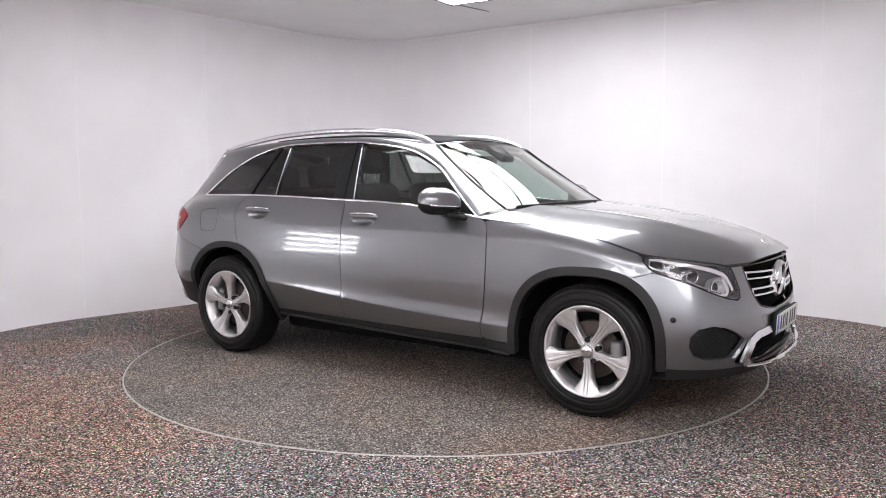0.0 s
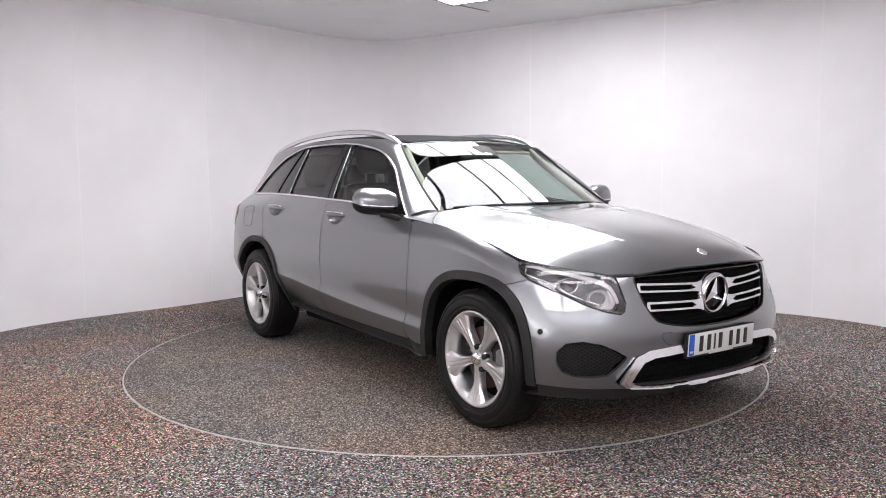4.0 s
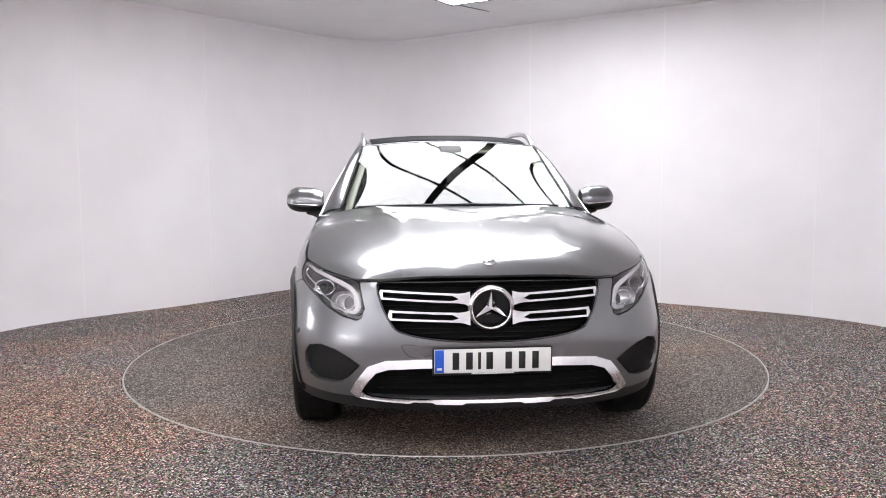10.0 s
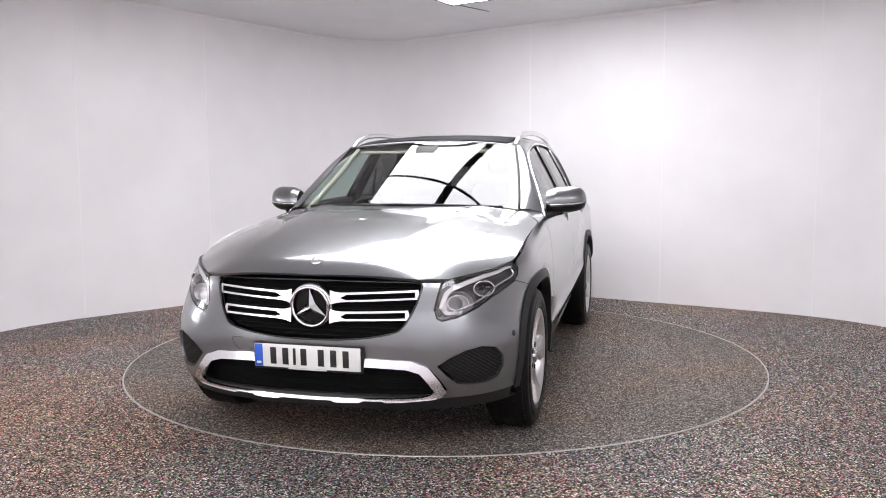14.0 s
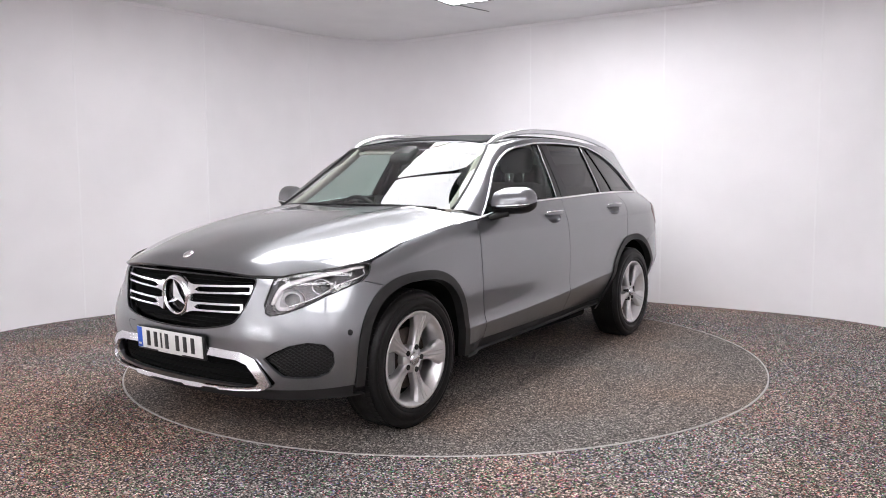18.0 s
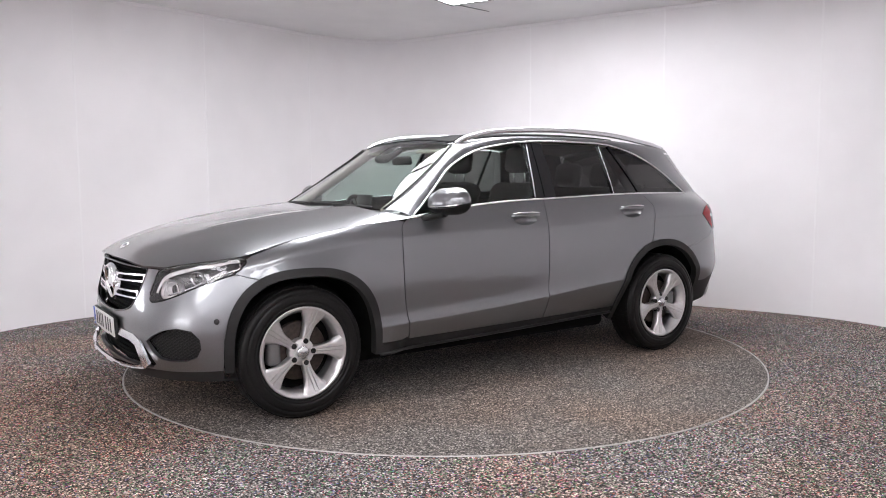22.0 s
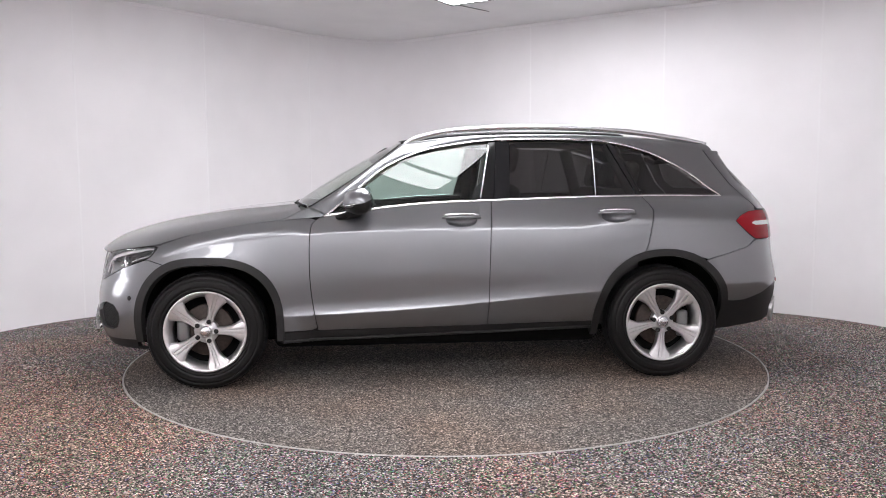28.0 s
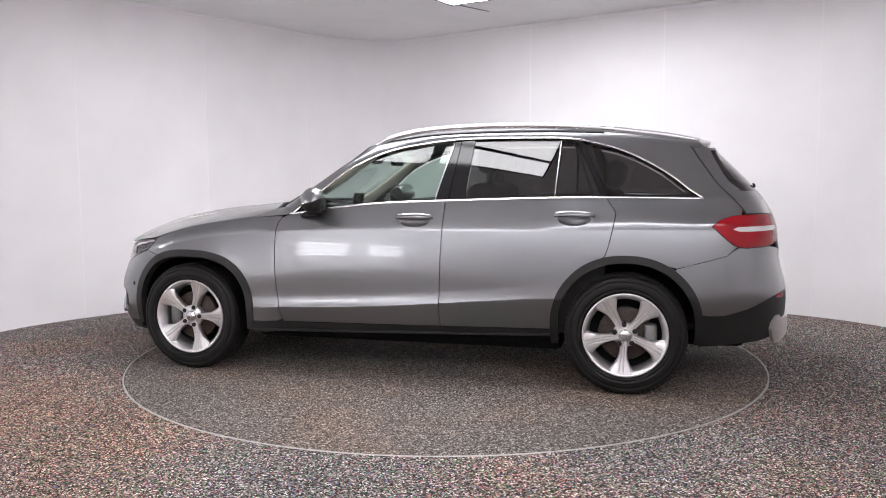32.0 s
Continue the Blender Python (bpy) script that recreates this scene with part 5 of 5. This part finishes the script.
# windscreen wipers, parked along the scuttle
for x0, y0, y1 in ((0.905, 0.62, -0.05), (0.935, 0.02, -0.62)):
    P = smooth_line([(screen(0.035, y / 0.72)[0] + 0.012, y, screen(0.035, y / 0.72)[2] - 0.012) for y in np.linspace(y0, y1, 6)], 4)
    sweep("wiper_blade", P, (0.5, 0, 0.8), 0.014, 0.022, BLACK, car, "black windscreen wiper blade")
    arm = smooth_line([(0.925, y0 * 0.9, 1.085), P[4] + np.array((0.01, 0, -0.004)), P[len(P) // 2] + np.array((0.006, 0, 0.002))], 4)
    sweep("wiper_arm", arm, (0.5, 0, 0.8), 0.012, 0.014, BLACK, car)
# fuel flap line on the right side
P, N = skin_line(smooth_loop([(-1.58, 1.06), (-1.72, 1.055), (-1.75, 1.02), (-1.73, 0.915), (-1.70, 0.90), (-1.59, 0.905), (-1.565, 0.93), (-1.56, 1.03)], (), 4), 0.0)
sweep("fuel_flap_gap", P, N, 0.0035, 0.003, BLACK, car, closed=True, side=-1)

# dark hull that closes the body behind gaps, under the bonnet and in the doors
for s in (1, -1):
    grid_part("door_lining", lambda a, b: np.array((0.74 - 2.05 * a, 0.775, 0.33 + 0.78 * b)), 2, 2, LEATHER, car, side=s)
    grid_part("boot_lining", lambda a, b: np.array((-1.31 - 0.72 * a, 0.70 - 0.05 * a, 0.80 + 0.33 * b)), 2, 2, CARPET, car, side=s)
part("firewall", rbox(0.03, 1.5, 0.7, 0, (0.80, 0, 0.72)), CARPET, car)
part("engine_bay", rbox(1.25, 1.06, 0.30, 0.02, (1.44, 0, 0.60)), DARK, car, "dark engine bay")
part("nose_carrier", rbox(0.03, 1.2, 0.5, 0.01, (1.98, 0, 0.53)), DARK, car)
part("cabin_floor", rbox(2.9, 1.52, 0.05, 0.01, (-0.62, 0, 0.40)), CARPET, car)
part("boot_floor", rbox(0.75, 1.2, 0.06, 0.01, (-1.85, 0, 0.78)), CARPET, car)
part("tail_carrier", rbox(0.03, 1.2, 0.45, 0.01, (-2.20, 0, 0.55)), DARK, car)

# ---- the cabin ----
grid_part("headliner", lambda a, b: roof(0.20 - 1.95 * a, (2 * b - 1) * 0.96) - np.array((0, 0, 0.045)), 20, 12, LINING, car, "beige headlining")
for s in (1, -1):
    P = [screen_edge(t) * np.array((1, 1, 1)) - np.array((0.03, 0.035, 0.03)) for t in np.linspace(0.0, 1.0, 14)]
    sweep("pillar_trim", P, (0.4, 0.8, 0.4), 0.085, 0.03, LINING, car, "beige pillar trim", side=s)
    P = [(-0.37 - 0.02 * t, 0.80 - 0.21 * t ** 1.1, 1.10 + 0.42 * t) for t in np.linspace(0, 1, 10)]
    sweep("pillar_trim", P, (0, 1, 0.3), 0.10, 0.03, LEATHER, car, side=s)
    P = [(-1.31 + 0.16 * t, 0.77 - 0.18 * t ** 1.1, 1.10 + 0.40 * t) for t in np.linspace(0, 1, 10)]
    sweep("pillar_trim", P, (0, 1, 0.3), 0.10, 0.03, LEATHER, car, side=s)


def dash(a, b):
    q = 2 * b - 1
    prof = smooth_line([(0.88, 1.075), (0.72, 1.085), (0.60, 1.07), (0.52, 1.02), (0.50, 0.92), (0.54, 0.80), (0.56, 0.62)], 4)
    i = a * (len(prof) - 1)
    k = min(int(i), len(prof) - 2)
    p = prof[k] * (1 - i + k) + prof[k + 1] * (i - k)
    hump = 0.025 * math.exp(-((q * 0.74 + 0.37) / 0.17) ** 2) * math.exp(-((a - 0.36) / 0.2) ** 2)
    return np.array((p[0] - 0.05 * abs(q) ** 3, q * 0.76, p[1] - 0.015 * abs(q) ** 3 + hump))


grid_part("dashboard", dash, 24, 30, LEATHER, car, "black dashboard")
wheel_ring = new("steering_wheel")
wheel_ring.parent = car
wheel_ring.matrix_basis = pose(0.36, -0.37, 0.985, 0, -66, 0)
ring = [(0.185 * math.cos(a), 0.185 * math.sin(a), 0) for a in np.linspace(0, 2 * math.pi, 48, endpoint=False)]
sweep("grip", ring, (0, 0, 1), 0.030, 0.030, LEATHER, wheel_ring, closed=True, exp=0.9)
part("boss", rbox(0.15, 0.17, 0.05, 0.025, (0, 0, -0.02)), LEATHER, wheel_ring)
for a in (0, 180, 270):
    part("spoke", rbox(0.12, 0.035, 0.02, 0.008, (0.115 * math.cos(radians(a + 90)), 0.115 * math.sin(radians(a + 90)), -0.012), (0, 0, a + 90)), SATIN if a == 270 else LEATHER, wheel_ring)
part("column", rbox(0.07, 0.07, 0.25, 0.02, (0, 0, -0.15)), LEATHER, wheel_ring)
part("centre_screen", rbox(0.02, 0.20, 0.12, 0.008, (0.56, 0.0, 1.115), (0, -12, 0)), GLOSSBLACK, car, "black centre screen")
part("interior_mirror", rbox(0.035, 0.24, 0.062, 0.018, (0.25, 0.0, 1.405), (0, 12, 0)), BLACK, car, "black interior mirror")
part("sensor_housing", rbox(0.16, 0.16, 0.05, 0.02, (0.36, 0.0, 1.445), (0, 32, 0)), BLACK, car)
for s in (1, -1):
    part("sun_visor", rbox(0.14, 0.36, 0.02, 0.008, (0.17, s * 0.34, 1.475), (0, 14, 0)), LINING, car)


def seat(x, y, wide, rake, back_h):
    """A seat with cushion, backrest and head restraint."""
    st = new("seat")
    st.parent = car
    st.matrix_basis = pose(x, y, 0.42)
    part("cushion", rbox(0.52, wide, 0.20, 0.07, (0.05, 0, 0.20), (0, -7, 0), seg=3), LEATHER, st)
    part("backrest", rbox(0.17, wide, back_h, 0.075, (-0.26 - 0.12, 0, 0.22 + back_h / 2), (0, -rake, 0), seg=3), LEATHER, st)
    top = 0.24 + back_h
    hx = -0.33 - math.tan(radians(rake)) * (back_h / 2 + 0.12)
    n = 1 if wide < 0.7 else 3
    for k in range(n):
        hy = 0 if n == 1 else (k - 1) * 0.40
        part("head_restraint", rbox(0.11, 0.26, 0.19, 0.05, (hx, hy, top + (0.13 if n == 1 else 0.06)), (0, -rake * 0.5, 0), seg=3), LEATHER, st)
        for d in (-0.06, 0.06):
            part("restraint_post", rbox(0.012, 0.012, 0.12, 0.003, (hx, hy + d, top + 0.02)), CHROME, st)
    return st


for s in (1, -1):
    seat(-0.03, s * 0.37, 0.50, 20, 0.62)
seat(-0.85, 0.0, 1.30, 22, 0.58)
for s in (1, -1):
    ob = sweep("seat_belt", [(-0.42, s * 0.645, 1.36), (-0.39, s * 0.68, 1.05), (-0.33, s * 0.66, 0.7)], (0, 1, 0), 0.045, 0.004, LEATHER, car)
part("centre_console", rbox(0.75, 0.22, 0.28, 0.04, (0.22, 0, 0.58)), LEATHER, car)


# ---- what moves: the turntable and the car on it turn together ----
TURNS = [(0.0, -34.69), (3.0, -49.59), (6.0, -64.63), (9.0, -79.76), (12.0, -95.19), (14.0, -105.34), (17.0, -120.41), (20.0, -135.5), (23.0, -150.5), (25.0, -160.28),
         (28.0, -174.77), (30.0, -184.5), (32.0, -194.25)]


def motions():
    fine = [(t, float(np.interp(t, [a for a, b in TURNS], [b for a, b in TURNS]))) for t in np.linspace(0, 32, 33)]
    walk(turntable, [(t, pose(0, 0, 0, 0, 0, a)) for t, a in fine])
    walk(car, [(t, pose(0, 0, 0, 0, 0, a) @ pose(0.114, 0, 0)) for t, a in fine])


motions()
